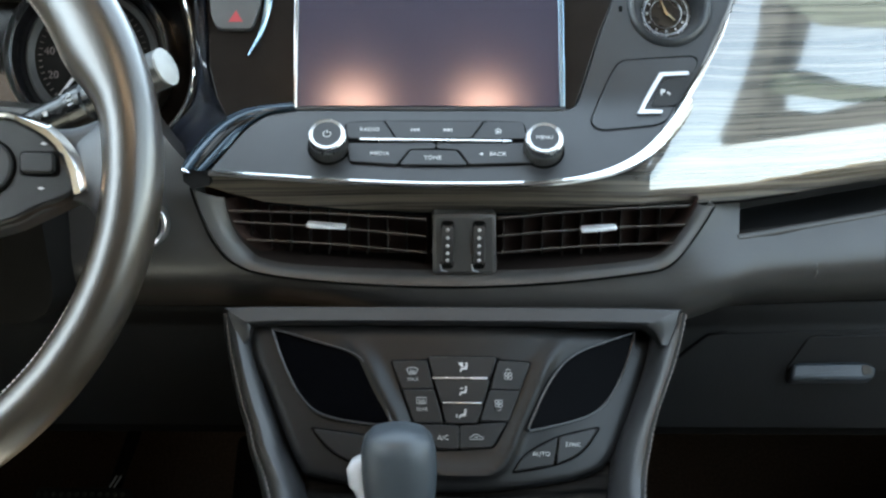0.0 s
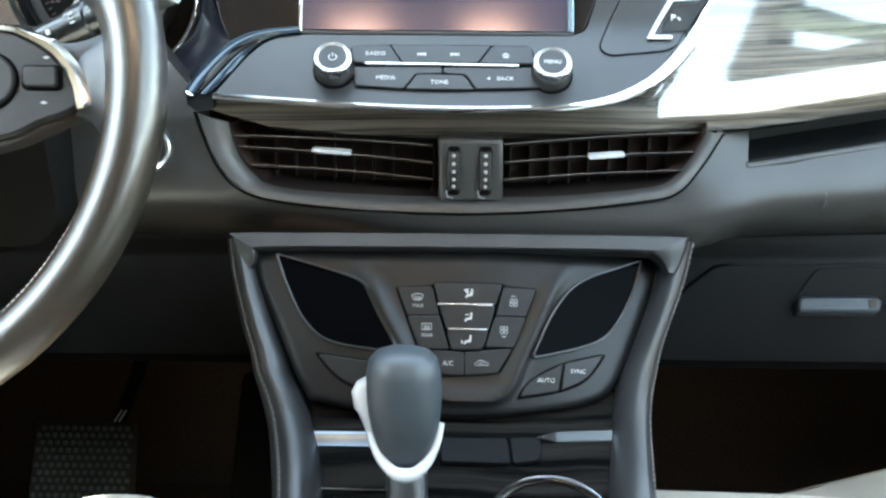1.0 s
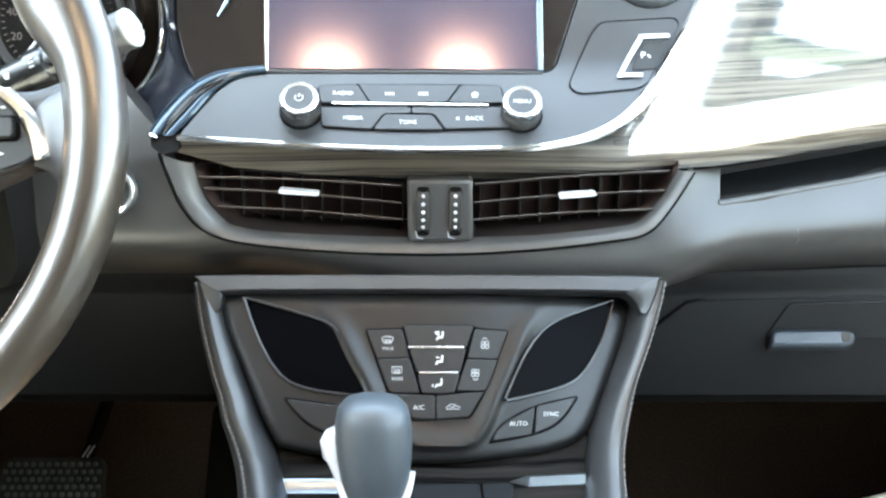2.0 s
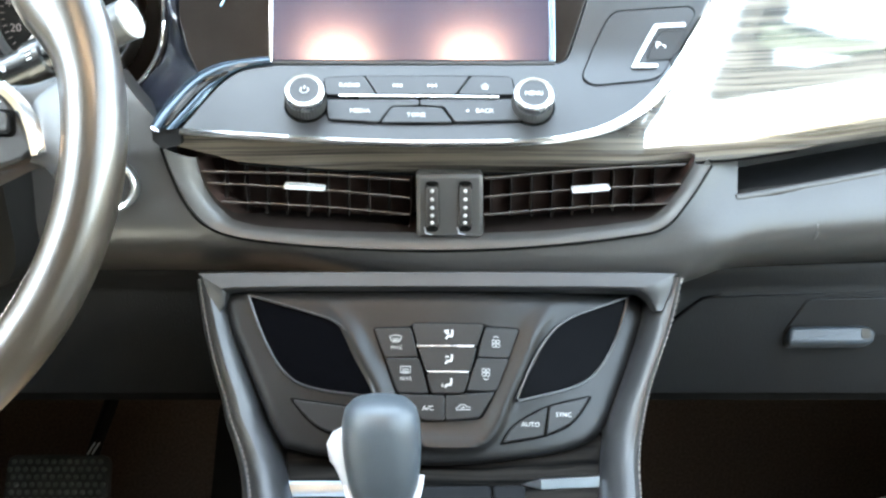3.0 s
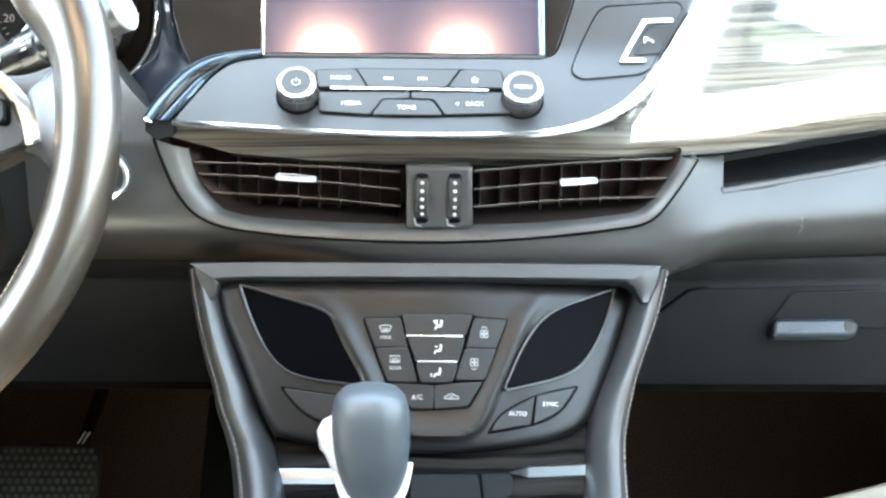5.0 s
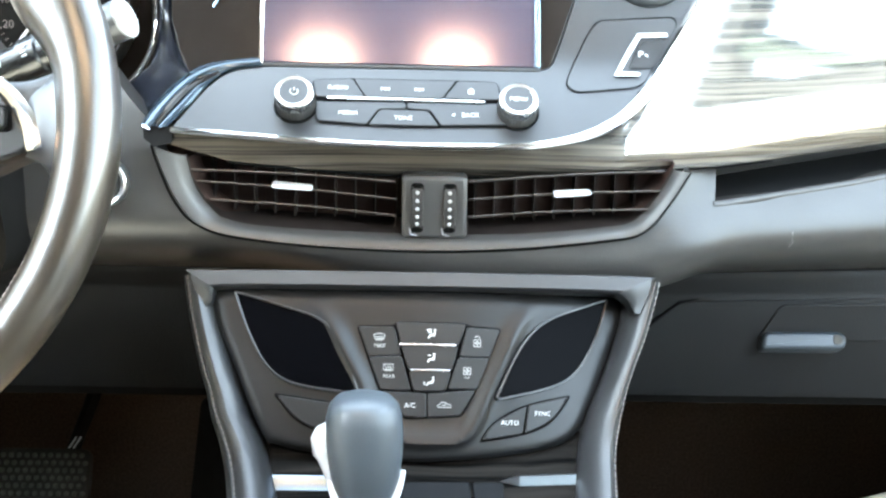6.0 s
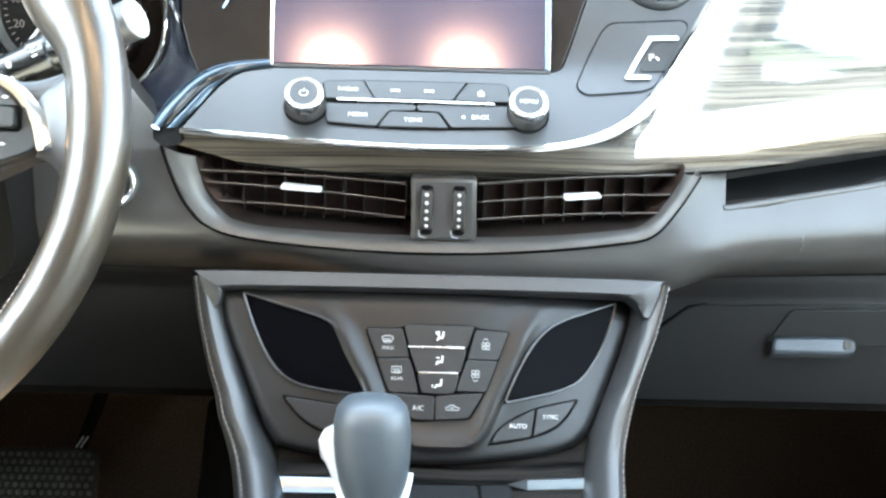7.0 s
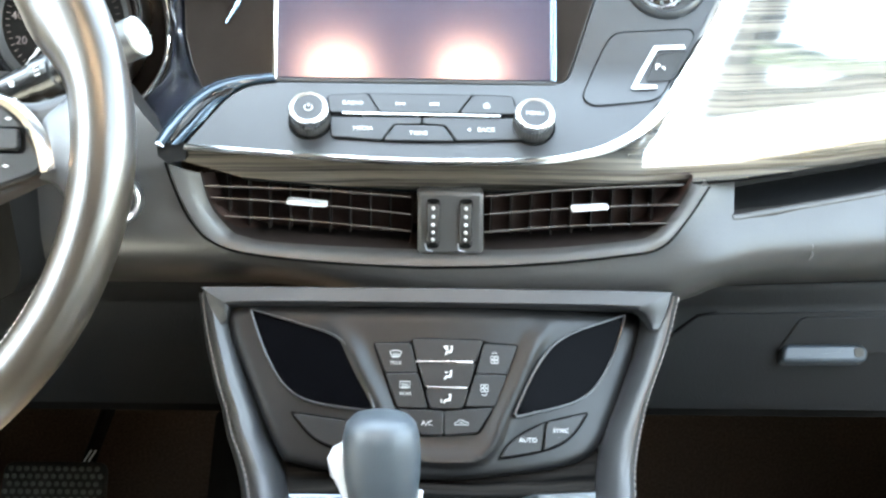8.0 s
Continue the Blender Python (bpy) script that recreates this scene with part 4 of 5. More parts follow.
for a, b in zip(v_out, v_in):
    deep = blend(0.145, 0.105, abs(b.x))
    rows.append([VENT_AT @ Vector((q.x, q.y, h)) for q, h in ((a, -0.012), (a, 0.0005), (a.lerp(b, 0.10), 0.0024), (a.lerp(b, 0.5), 0.0006), (a.lerp(b, 0.80), -0.0026), (b, -0.0070))])
    sills.append([VENT_AT @ Vector((q.x, q.y, h)) for q, h in ((b, -0.0070), (Vector((b.x * (1 - 0.01 * deep), b.y + 0.0014 * deep)), -0.009 - 0.006 * deep), (Vector((b.x * (1 - 0.02 * deep), b.y + 0.0030 * deep)), -0.012 - 0.020 * deep))])


def grid_skin(lines):
    bm = bmesh.new()
    vs = [[bm.verts.new(p) for p in r] for r in lines]
    for r, q in zip(vs, vs[1:]):
        for i in range(len(r) - 1):
            bm.faces.new((r[i], r[i + 1], q[i + 1], q[i]))
    return bm


bm = grid_skin(rows)
part("inner_sill", grid_skin(sills), SLAT, surround_v, "dark sill inside the vents")
part("frame", bm, VENT_FRAME, surround_v)
gap_path = [VENT_AT @ Vector((p.x, p.y - 0.0006, 0.0006)) for p in v_out]
part("shadow_line", tube(gap_path, 0.0011, 6), GAP, surround_v)
part("centre_bridge", plate(rounded(mm((-18, 18.5), (23.2, 18.5), (24.2, -22.5), (-17.6, -22.8)), 0.002), -0.03, -0.0005, VENT_AT, 0.0026), VENT_FRAME, surround_v)
for x in (-7.9, 12.5):
    part("wheel_slot", plate(rounded(mm((x - 4.2, 14.0), (x + 4.2, 14.0), (x + 4.0, -18.4), (x - 4.0, -18.4)), 0.003), -0.002, 0.0002, VENT_AT), GAP, surround_v)
    bm = bmesh.new()
    secs = []
    for dx in (-0.0040, -0.0034, 0.0034, 0.0040):
        r = 0.0294 if abs(dx) > 0.0037 else 0.0302
        secs.append([VENT_AT @ Vector((x / 1000 + dx, -0.002 + r * math.cos(a), -0.0272 + r * math.sin(a))) for a in steps(0.88, 2.26, 20)])
    wheel = part("thumbwheel", loft(secs), WHEEL_RUBBER, surround_v)
    bm = bmesh.new()
    for i in range(17):
        a = 0.96 + 0.0762 * i
        for dx in (-0.0031, 0.0031):
            add_tube(bm, [VENT_AT @ Vector((x / 1000 + dx - 0.0008, -0.002 + 0.0303 * math.cos(a), -0.0272 + 0.0303 * math.sin(a))), VENT_AT @ Vector((x / 1000 + dx + 0.0008, -0.002 + 0.0303 * math.cos(a), -0.0272 + 0.0303 * math.sin(a)))], 0.0004, 5)
    part("wheel_ribs", bm, WHEEL_RUBBER, wheel)
    bm = bmesh.new()
    for i in range(5):
        a = 1.5708 + (i - 2) * 0.172
        c = VENT_AT @ Vector((x / 1000, -0.002 + 0.0302 * math.cos(a), -0.0272 + 0.0302 * math.sin(a)))
        bmesh.ops.create_icosphere(bm, subdivisions=2, radius=0.00125, matrix=Matrix.Translation(c))
    part("wheel_dots", bm, PRINT, wheel, "row of white dots")
    part("slot_lip", tube([VENT_AT @ Vector((x / 1000 - 0.0048, -0.0155, 0.0)), VENT_AT @ Vector((x / 1000 - 0.004, -0.0195, 0.0002)), VENT_AT @ Vector((x / 1000, -0.0205, 0.0002))], 0.0004, 6), BRUSHED, surround_v)

# ---- climate panel ----
def bow(x):
    return 1.25 * max(0.0, x) ** 2


climate = thing("climate_panel", (0.0, 0.60, 0.50), "dark climate control panel with two black displays and buttons", "climate panel")
body = curve_loop(mm((-128, 38.5), (-133.5, 23), (-122, -5), (-101, -51), (-90, -58.5), (-62, -63.5), (-8, -67.5), (39, -64.3), (77, -57.5), (94, -47), (105, -25), (118, 9), (124, 29), (113, 39.5), (60, 39.2), (-60, 39.2)), 5)
TILT = math.tan(radians(31))
body_line = [(q.x, q.z) for q in (CLIMATE_AT @ Vector((p.x, p.y, 0)) for p in body)]
SHIELD = curve_loop(mm((-78, 44), (-72, 34), (-60.5, 20), (-51.5, 2), (-43, -13), (-36.5, -27), (-28, -42), (-16, -51), (4, -53), (22, -50.5), (31, -41), (37.5, -25), (47, -4), (56.5, 18), (68, 34), (74, 44)), 4, closed=False)


def edge_distance(p, a, b):
    d = b - a
    t = min(1.0, max(0.0, (p - a).dot(d) / max(d.length_squared, 1e-12)))
    return (a + d * t - p).length


def relief(u, v):
    """Height of the moulding that runs round the button pod like a shield and dies out towards the top, with a rolled outer border."""
    p = Vector((u, v))
    d = min(edge_distance(p, a, b) for a, b in zip(SHIELD, SHIELD[1:]))
    inside = False
    for a, b in zip(SHIELD, SHIELD[1:] + SHIELD[:1]):
        if (a.y > v) != (b.y > v) and u < (b.x - a.x) * (v - a.y) / (b.y - a.y) + a.x:
            inside = not inside
    crest = 0.0034 * math.exp(-(d / (0.0060 if inside else 0.0038)) ** 2) * blend(0.040, 0.010, v)
    rim = min(edge_distance(p, a, b) for a, b in zip(body, body[1:] + body[:1]))
    return crest - 0.0035 * max(0.0, 1 - rim / 0.007) ** 2


def panel_depth(x, z):
    v = (z - 0.557) / math.cos(radians(31))
    return 0.617 + (z - 0.557) * TILT - relief(x, v) / math.cos(radians(31))


part("panel_body", sheet(body_line, panel_depth, thick=0.02, step=0.0021, step_x=0.0022), PANEL, climate)


def display(line, rad):
    pts = rounded(mm(*line), rad, 6)
    c = Vector((sum(p.x for p in pts), sum(p.y for p in pts))) / len(pts)
    big = [c + (p - c) * 1.055 for p in pts]
    d = part("display", plate(pts, -0.004, 0.0008, CLIMATE_AT, 0.0003), DISPLAY, climate, "switched-off glossy black display")
    bm = bmesh.new()
    add_ring(bm, big, pts, -0.002, 0.0022, CLIMATE_AT, 0.0008)
    part("display_rim", bm, PANEL, d)
    k = len(pts)
    part("edge_bead", tube([CLIMATE_AT @ Vector((*((c + (p - c) * 1.03)), 0.0018)) for p in pts], 0.0007, 6, closed=True), BEAD, d)


display(((-120, 37), (-62, 20), (-50, -4), (-43, -24), (-86, -19), (-101, -6), (-112, 15)), [0.001, 0.014, 0.02, 0.002, 0.02, 0.02, 0.02])
display(((114, 38), (70, 22), (55, 2), (42, -26.5), (83, -17), (97, -4), (107, 15)), [0.001, 0.016, 0.02, 0.002, 0.02, 0.02, 0.02])

pod = part("button_pod", plate(rounded(mm((-44.5, 17.8), (-21, 18.3), (-19, 20.8), (23.5, 20.4), (27, 18.6), (46.5, 17.6), (31.5, -22), (22, -38), (-14, -40), (-30, -23)), 0.003), -0.006, 0.0008, CLIMATE_AT, 0.0006), GAP, climate)


def climate_key(line, r=0.0012, h=0.0026):
    return part("climate_button", plate(rounded(grown(mm(*line), 0.00028), r), 0.0, h, CLIMATE_AT, 0.0006), BUTTON, pod)


climate_key(((-42.8, 16.6), (-21.0, 17.0), (-16.6, -0.4), (-36.3, -0.9)))
climate_key(((-35.8, -1.8), (-16.3, -1.4), (-10.2, -22.4), (-28.4, -22.0)))
climate_key(((-19.6, 19.6), (23.5, 19.2), (19.4, 6.6), (-16.4, 6.6)), h=0.0036)
climate_key(((-16.0, 5.2), (18.9, 5.2), (15.2, -9.2), (-11.4, -9.2)), h=0.0036)
climate_key(((-11.0, -10.6), (14.8, -10.6), (11.2, -22.6), (-8.2, -22.6)), r=0.003, h=0.0036)
climate_key(((24.8, 17.2), (44.8, 16.4), (38.6, -0.9), (20.0, -0.7)))
climate_key(((19.6, -1.7), (38.2, -1.9), (31.0, -20.8), (13.2, -20.8)))
climate_key(((-27.6, -23.4), (-0.6, -24.2), (-0.6, -38.6), (-13.2, -38.4)))
climate_key(((0.6, -24.2), (29.4, -22.0), (20.6, -36.9), (0.6, -38.6)))
for x0, x1, y in ((-17.4, 17.6, 5.9), (-10.2, 14.0, -9.9)):
    part("key_line", plate(mm((x0, y + 0.6), (x1, y + 0.6), (x1, y - 0.6), (x0, y - 0.6)), 0.002, 0.0040, CLIMATE_AT, 0.0003), SATIN, pod, "bright silver line")


def at_c(x, y, h=0.0027):
    return lift(CLIMATE_AT, x / 1000, y / 1000, h)


def seated(x, y, arrow):
    """The air-direction symbol: a head, a bent body and the arrow."""
    sh = [[(1.6 + 0.8 * math.cos(a), 2.2 + 0.8 * math.sin(a)) for a in steps(0, 6.28, 9)[:-1]],
          ((1.0, 1.2), (2.4, 1.2), (1.6, -1.6), (-1.0, -1.6), (-1.8, -3.0), (-2.8, -2.6), (-1.6, -0.4), (0.4, -0.4))]
    if arrow == "screen":
        sh += [((-3.6, 2.6), (-0.4, 3.0), (-0.9, 0.9), (-2.6, 0.9))]
    if arrow in ("face", "screen"):
        sh += [((-2.2, 1.9 if arrow == "face" else 0.9), (-0.2, 1.9 if arrow == "face" else 0.9), (-0.2, 1.2 if arrow == "face" else 0.2), (-2.2, 1.2 if arrow == "face" else 0.2))]
    if arrow == "feet":
        sh += [((-4.2, -0.4), (-3.4, -0.4), (-3.4, -2.4), (-4.2, -2.4))]
    mark(sh, at_c(x, y, 0.0037), PRINT, pod)


seated(2.9, 12.9, "screen")
seated(2.6, -2.2, "face")
seated(2.2, -16.6, "feet")


def line_mark(lines, m, r=0.0003, closed=True):
    """A symbol drawn in thin raised lines."""
    bm = bmesh.new()
    for pts in lines:
        add_tube(bm, [m @ Vector((a / 1000, b / 1000, 0)) for a, b in pts], r, 4, closed=closed and len(pts) > 3, up=m.col[2].to_3d())
    return part("printed_symbol", bm, PRINT_DIM, pod)


def fan(x, y, chevron):
    loops = [[(dx + 1.1 * math.cos(a), dy + 1.1 * math.sin(a)) for a in steps(0, 2 * math.pi, 10, endpoint=False)] for dx, dy in ((-1.2, 1.2), (1.2, 1.2), (-1.2, -1.2), (1.2, -1.2))]
    s = 1 if chevron > 0 else -1
    line_mark(loops + [[(-1.6, s * 3.6), (0, s * 4.5), (1.6, s * 3.6)]], at_c(x, y))


fan(31.0, 7.6, 1)
fan(24.8, -10.0, -1)
line_mark([[(-3.6, 2.4), (-1.8, 3.1), (0, 3.3), (1.8, 3.1), (3.6, 2.4), (2.3, -0.5), (0, -0.1), (-2.3, -0.5)]] + [[(x - 0.3, 1.7), (x + 0.3, 0.5), (x - 0.2, -1.4)] for x in (-1.4, 0, 1.4)], at_c(-30, 9.4), 0.00034)
lettering("lettering", "MAX", 0.0033, at_c(-29.6, 5.0), PRINT_DIM, pod)
line_mark([[(-3.0, 2.6), (3.0, 2.6), (3.0, -1.0), (-3.0, -1.0)]] + [[(x - 0.3, 1.5), (x + 0.3, 0.2), (x - 0.2, -1.8)] for x in (-1.4, 0, 1.4)], at_c(-24, -9.0), 0.00034)
lettering("lettering", "REAR", 0.0031, at_c(-23.6, -13.8), PRINT_DIM, pod)
lettering("lettering", "A/C", 0.0043, at_c(-10.2, -31.6), PRINT, pod)
line_mark([[(-4.2, -1.2), (4.2, -1.2), (4.2, 0.2), (2.2, 0.5), (0.9, 1.7), (-1.8, 1.7), (-2.8, 0.4), (-4.2, 0.1)], [(-1.6, 0.0), (1.0, 0.0), (0.2, 0.8)]], at_c(10.9, -31.2))

wing = part("button_wing", plate(rounded(mm((32.5, -53.5), (39, -41.5), (60, -29.2), (90, -22.6), (78.5, -41), (61, -48.8)), [0.001, 0.012, 0.02, 0.002, 0.014, 0.02]), -0.001, 0.0006, CLIMATE_AT, 0.0004), GAP, climate)
part("climate_button", plate(rounded(mm((34.5, -52), (40.2, -42), (61.8, -30.4), (59.2, -47.8)), [0.001, 0.01, 0.001, 0.001]), 0.0, 0.0026, CLIMATE_AT, 0.0007), BUTTON, wing)
part("climate_button", plate(rounded(mm((63.2, -30.0), (87.6, -24), (77.4, -40.2), (60.6, -47.4)), [0.001, 0.001, 0.012, 0.001]), 0.0, 0.0026, CLIMATE_AT, 0.0007), BUTTON, wing)
lettering("lettering", "AUTO", 0.0040, at_c(51.4, -41.2), PRINT, wing)
lettering("lettering", "SYNC", 0.0038, at_c(71.4, -35.1), PRINT, wing)
part("blank_gap", plate(rounded(mm((-95, -24.6), (-40, -32), (-40, -51), (-62, -49.5), (-80, -43)), [0.002, 0.01, 0.01, 0.012, 0.014]), -0.001, 0.0006, CLIMATE_AT, 0.0004), GAP, climate)
part("blank_button", plate(rounded(mm((-92.5, -26.2), (-41, -33), (-41, -49.6), (-62, -48), (-78.8, -42.2)), [0.002, 0.01, 0.01, 0.012, 0.014]), 0.0, 0.0022, CLIMATE_AT, 0.0007), BUTTON, climate)
bm = add_tube(bmesh.new(), [CLIMATE_AT @ Vector((-0.0580 + 0.0022 * math.cos(a), -0.0400 + 0.0026 * math.sin(a), 0.0023)) for a in steps(0.9, 5.4, 10)], 0.0003, 4)
part("printed_symbol", bm, PRINT, climate)

# the panel bows back towards the passenger; flat pieces tip with it
INTO = CLIMATE_AT.inverted()
for ob in list(bpy.data.objects):
    top = ob
    while top.parent:
        top = top.parent
    if ob.type != "MESH" or top != climate:
        continue
    vs = ob.data.vertices
    loc = [INTO @ v.co for v in vs]
    if not ob.name.startswith(("display", "edge_bead")):
        new_loc = [Vector((p.x * (1 + bow(p.x) / 0.7), p.y, p.z - bow(p.x))) for p in loc]
    else:
        xc = (min(p.x for p in loc) + max(p.x for p in loc)) / 2
        tip = Matrix.Rotation(math.atan((bow(xc + 0.001) - bow(xc - 0.001)) / 0.002), 4, "Y")
        new_loc = [tip @ Vector((p.x - xc, p.y, p.z)) + Vector((xc * (1 + bow(xc) / 0.7), 0, -bow(xc))) for p in loc]
    for v, p in zip(vs, new_loc):
        v.co = CLIMATE_AT @ p

# ---- console frame with padded sides ----
frame_thing = thing("console_frame", (0.0, 0.60, 0.45), "padded dark vinyl console frame with stitched sides", "console")
fr_top = curve_loop(mm((-141.5, 27.2), (-146, 38), (-149.8, 48.8), (-144, 51.4), (-60, 52), (60, 52), (136, 51.4), (141.8, 48.8), (138.5, 38), (133.5, 27.8)), 4, closed=False)
fr_low = curve_loop(mm((-138, 27.2), (-134.5, 31), (-133.2, 36.5), (-126, 39.8), (-60, 40.6), (60, 40.6), (112, 40), (120.5, 38.5), (125.5, 35), (129.5, 28)), 4, closed=False)
bm = bmesh.new()
grid = []
for i, (a, b) in enumerate(zip(fr_top, fr_low)):
    full = 0.35 + 0.65 * blend(0, 9, min(i, len(fr_top) - 1 - i))
    grid.append([bm.verts.new(CLIMATE_AT @ Vector((q.x, q.y, h * full if h > 0 else h))) for q, h in ((a, -0.02), (a, 0.0025), (a.lerp(b, 0.07), 0.0046), (a.lerp(b, 0.5), 0.0056), (a.lerp(b, 0.84), 0.0064), (a.lerp(b, 0.95), 0.0050), (b, 0.0), (b, -0.01))])
for r, s in zip(grid, grid[1:]):
    for i in range(len(r) - 1):
        bm.faces.new((r[i], r[i + 1], s[i + 1], s[i]))
bm.faces.new(grid[0])
bm.faces.new(list(reversed(grid[-1])))
part("top_bar", bm, BOLSTER, frame_thing)


def bolster(stations):
    """stations: outer x, inner x, y, z of the padded side's crest, and how far it lies forward."""
    secs = []
    for xo, xi, y, z, rise in stations:
        m = plane_at(y, z, rise, (xo + xi) / 2)
        w = abs(xo - xi) / 2
        left = ((-1.0, -0.05), (-1.0, -0.020), (-0.94, -0.010), (-0.82, -0.0042), (-0.68, -0.0016), (-0.60, -0.0022), (-0.52, -0.0004), (-0.30, 0.0040), (-0.02, 0.0056), (0.30, 0.0040), (0.60, -0.0010), (0.84, -0.0085), (1.0, -0.0185), (1.0, -0.05))
        right = ((-1.0, -0.05), (-1.0, -0.022), (-0.92, -0.014), (-0.70, -0.0082), (-0.40, -0.0035), (-0.05, 0.0012), (0.30, 0.0044), (0.58, 0.0050), (0.78, 0.0030), (0.86, 0.0008), (0.90, 0.0004), (0.95, -0.003), (1.0, -0.012), (1.0, -0.05))
        secs.append([m @ Vector((a * w, 0, h)) for a, h in (left if xo < 0 else right)])
    dense = []
    for i in range(len(secs) - 1):
        for s in range(4):
            t = s / 4
            row = []
            for j in range(len(secs[0])):
                p = [secs[min(max(i + o, 0), len(secs) - 1)][j] for o in (-1, 0, 1, 2)]
                row.append(0.5 * (2 * p[1] + (p[2] - p[0]) * t + (2 * p[0] - 5 * p[1] + 4 * p[2] - p[3]) * t * t + (3 * p[1] - p[0] - 3 * p[2] + p[3]) * t ** 3))
            dense.append(row)
    dense.append(secs[-1])
    side = part("padded_side", loft(dense), BOLSTER, frame_thing)
    j = 5 if stations[0][0] < 0 else 10
    seam = [Vector(r[j]) for r in dense]
    bm = bmesh.new()
    total = 0.0
    for a, b in zip(seam, seam[1:]):
        n = max(1, round((b - a).length / 0.0042))
        for q in range(n):
            c0, c1 = a.lerp(b, (q + 0.15) / n), a.lerp(b, (q + 0.8) / n)
            add_tube(bm, [c0 + Vector((0, -0.0004, 0.0008)), c1 + Vector((0, -0.0004, 0.0008))], 0.00052, 4)
    part("stitching", bm, THREAD, side, "grey contrast stitching")


def station(xo, xi, v, sink=0, rise=31):
    p = CLIMATE_AT @ Vector((0, v / 1000, sink / 1000))
    y, z = p.y, p.z
    return (xo / 1000, xi / 1000, y, z, rise)


BEND = ((0.5965, 0.5250, 37), (0.5865, 0.5150, 44), (0.5735, 0.5065, 52), (0.5500, 0.4965, 61), (0.5170, 0.4845, 66), (0.4500, 0.4550, 70), (0.2500, 0.4000, 80))
bolster([station(-157, -136, 49, -4), station(-151.5, -129, 22, -1.5), station(-143.5, -119, -8), station(-138, -112.5, -24, 0, 33)]
        + [(xo, xi, *yz) for (xo, xi), yz in zip(((-0.1345, -0.1075), (-0.1285, -0.0995), (-0.1230, -0.0930), (-0.1175, -0.0860), (-0.112, -0.082), (-0.107, -0.076), (-0.105, -0.074)), BEND)])
bolster([station(148.5, 128, 49, -4), station(140, 122, 20, -1.5), station(128.5, 111, -10), station(124, 104.5, -24, 0, 33)]
        + [(xo, xi, *yz) for (xo, xi), yz in zip(((0.1206, 0.0985), (0.1173, 0.0945), (0.1150, 0.0912), (0.113, 0.088), (0.111, 0.084), (0.110, 0.080), (0.108, 0.078)), BEND)])

# ---- console ----
console = thing("centre_console", (0.0, 0.45, 0.30), "dark wood-veneered centre console between the seats", "console")
part("console_body", box((-0.105, 0.2, 0.085), (0.105, 0.60, 0.44)), KNEE, console)
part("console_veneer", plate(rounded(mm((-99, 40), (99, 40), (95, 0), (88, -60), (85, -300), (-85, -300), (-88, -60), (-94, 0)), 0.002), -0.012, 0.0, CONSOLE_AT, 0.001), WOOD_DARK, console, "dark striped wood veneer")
secs = []
for u0, u1, ends in ((-93.0, -90.0, 0.0), (-92.6, -89.6, 1.0), (-66, -66, 1.0), (-40, -40, 1.0)):
    secs.append([CONSOLE_AT @ Vector(((u0 + (u1 - u0) * f) / 1000, v / 1000, h / 1000 if h < 0 else h * ends / 1000)) for f, v, h in ((0, 1.5, -2.0), (0, 1.5, 3.0), (0.1, 0.7, 3.2), (0.3, -1.2, 2.3), (0.55, -3.6, 1.4), (0.8, -5.8, 0.8), (1, -7.4, 0.6), (1, -7.4, -2.0))])
part("silver_bar", loft(secs), BAR_METAL, console, "satin silver bar")
bm = bmesh.new()
rim_pts = [bm.verts.new(CONSOLE_AT @ Vector((u / 1000, v / 1000, 0.0005))) for u, v in ((45, 0.8), (56, 5.2), (92, 7.4), (91.5, -0.8), (57, -2.6))]
foot_pts = [bm.verts.new(CONSOLE_AT @ Vector((u / 1000, v / 1000, -0.003))) for u, v in ((45, 0.8), (56, 5.2), (92, 7.4), (91.5, -0.8), (57, -2.6))]
tip, tail = (bm.verts.new(CONSOLE_AT @ Vector((u / 1000, v / 1000, 0.0040))) for u, v in ((57, 2.0), (91.8, 3.9)))
for ring in ((0, 1, tip), (1, 2, tail, tip), (2, 3, tail), (3, 4, tip, tail), (4, 0, tip)):
    bm.faces.new([rim_pts[q] if isinstance(q, int) else q for q in ring])
for i in range(5):
    bm.faces.new((rim_pts[i - 1], rim_pts[i], foot_pts[i], foot_pts[i - 1]))
part("silver_bar", bm, BAR_METAL, console, "bright pointed faceted bar", smooth=False)
part("storage_lid", plate(rounded(mm((-14, -2.2), (26.6, -1.6), (28.4, -20.6), (-14, -20)), 0.0016), -0.002, 0.003, CONSOLE_AT, 0.0009), LID, console)
part("storage_lid", plate(rounded(mm((28, -1.6), (47, -1.4), (47, -18), (29.6, -20.6)), [0.0016, 0.0016, 0.005, 0.0016]), -0.002, 0.003, CONSOLE_AT, 0.0009), LID, console)
part("chrome_line", tube([CONSOLE_AT @ Vector((-0.0845, -0.0385, 0.0008)), CONSOLE_AT @ Vector((-0.038, -0.0395, 0.0008))], 0.0006, 6), CHROME, console)
cup = thing("cup_holder", (0.05, 0.51, 0.45), "round cup holder with a chrome ring in the console", "cup holder")
cupm = lift(CONSOLE_AT, 0.050, -0.0675, 0.0)
bm = bmesh.new()
add_ring(bm, circle(0.0395, 56), circle(0.0365, 56), -0.004, 0.0035, cupm, 0.001, z_in=0.001)
part("chrome_ring", bm, CHROME, cup, "bright chrome ring")
bm = bmesh.new()
add_ring(bm, circle(0.0366, 56), circle(0.0318, 56), -0.004, 0.0014, cupm, 0.001, z_in=-0.003)
part("inner_ring", bm, SURROUND, cup, "gloss black inner ring")
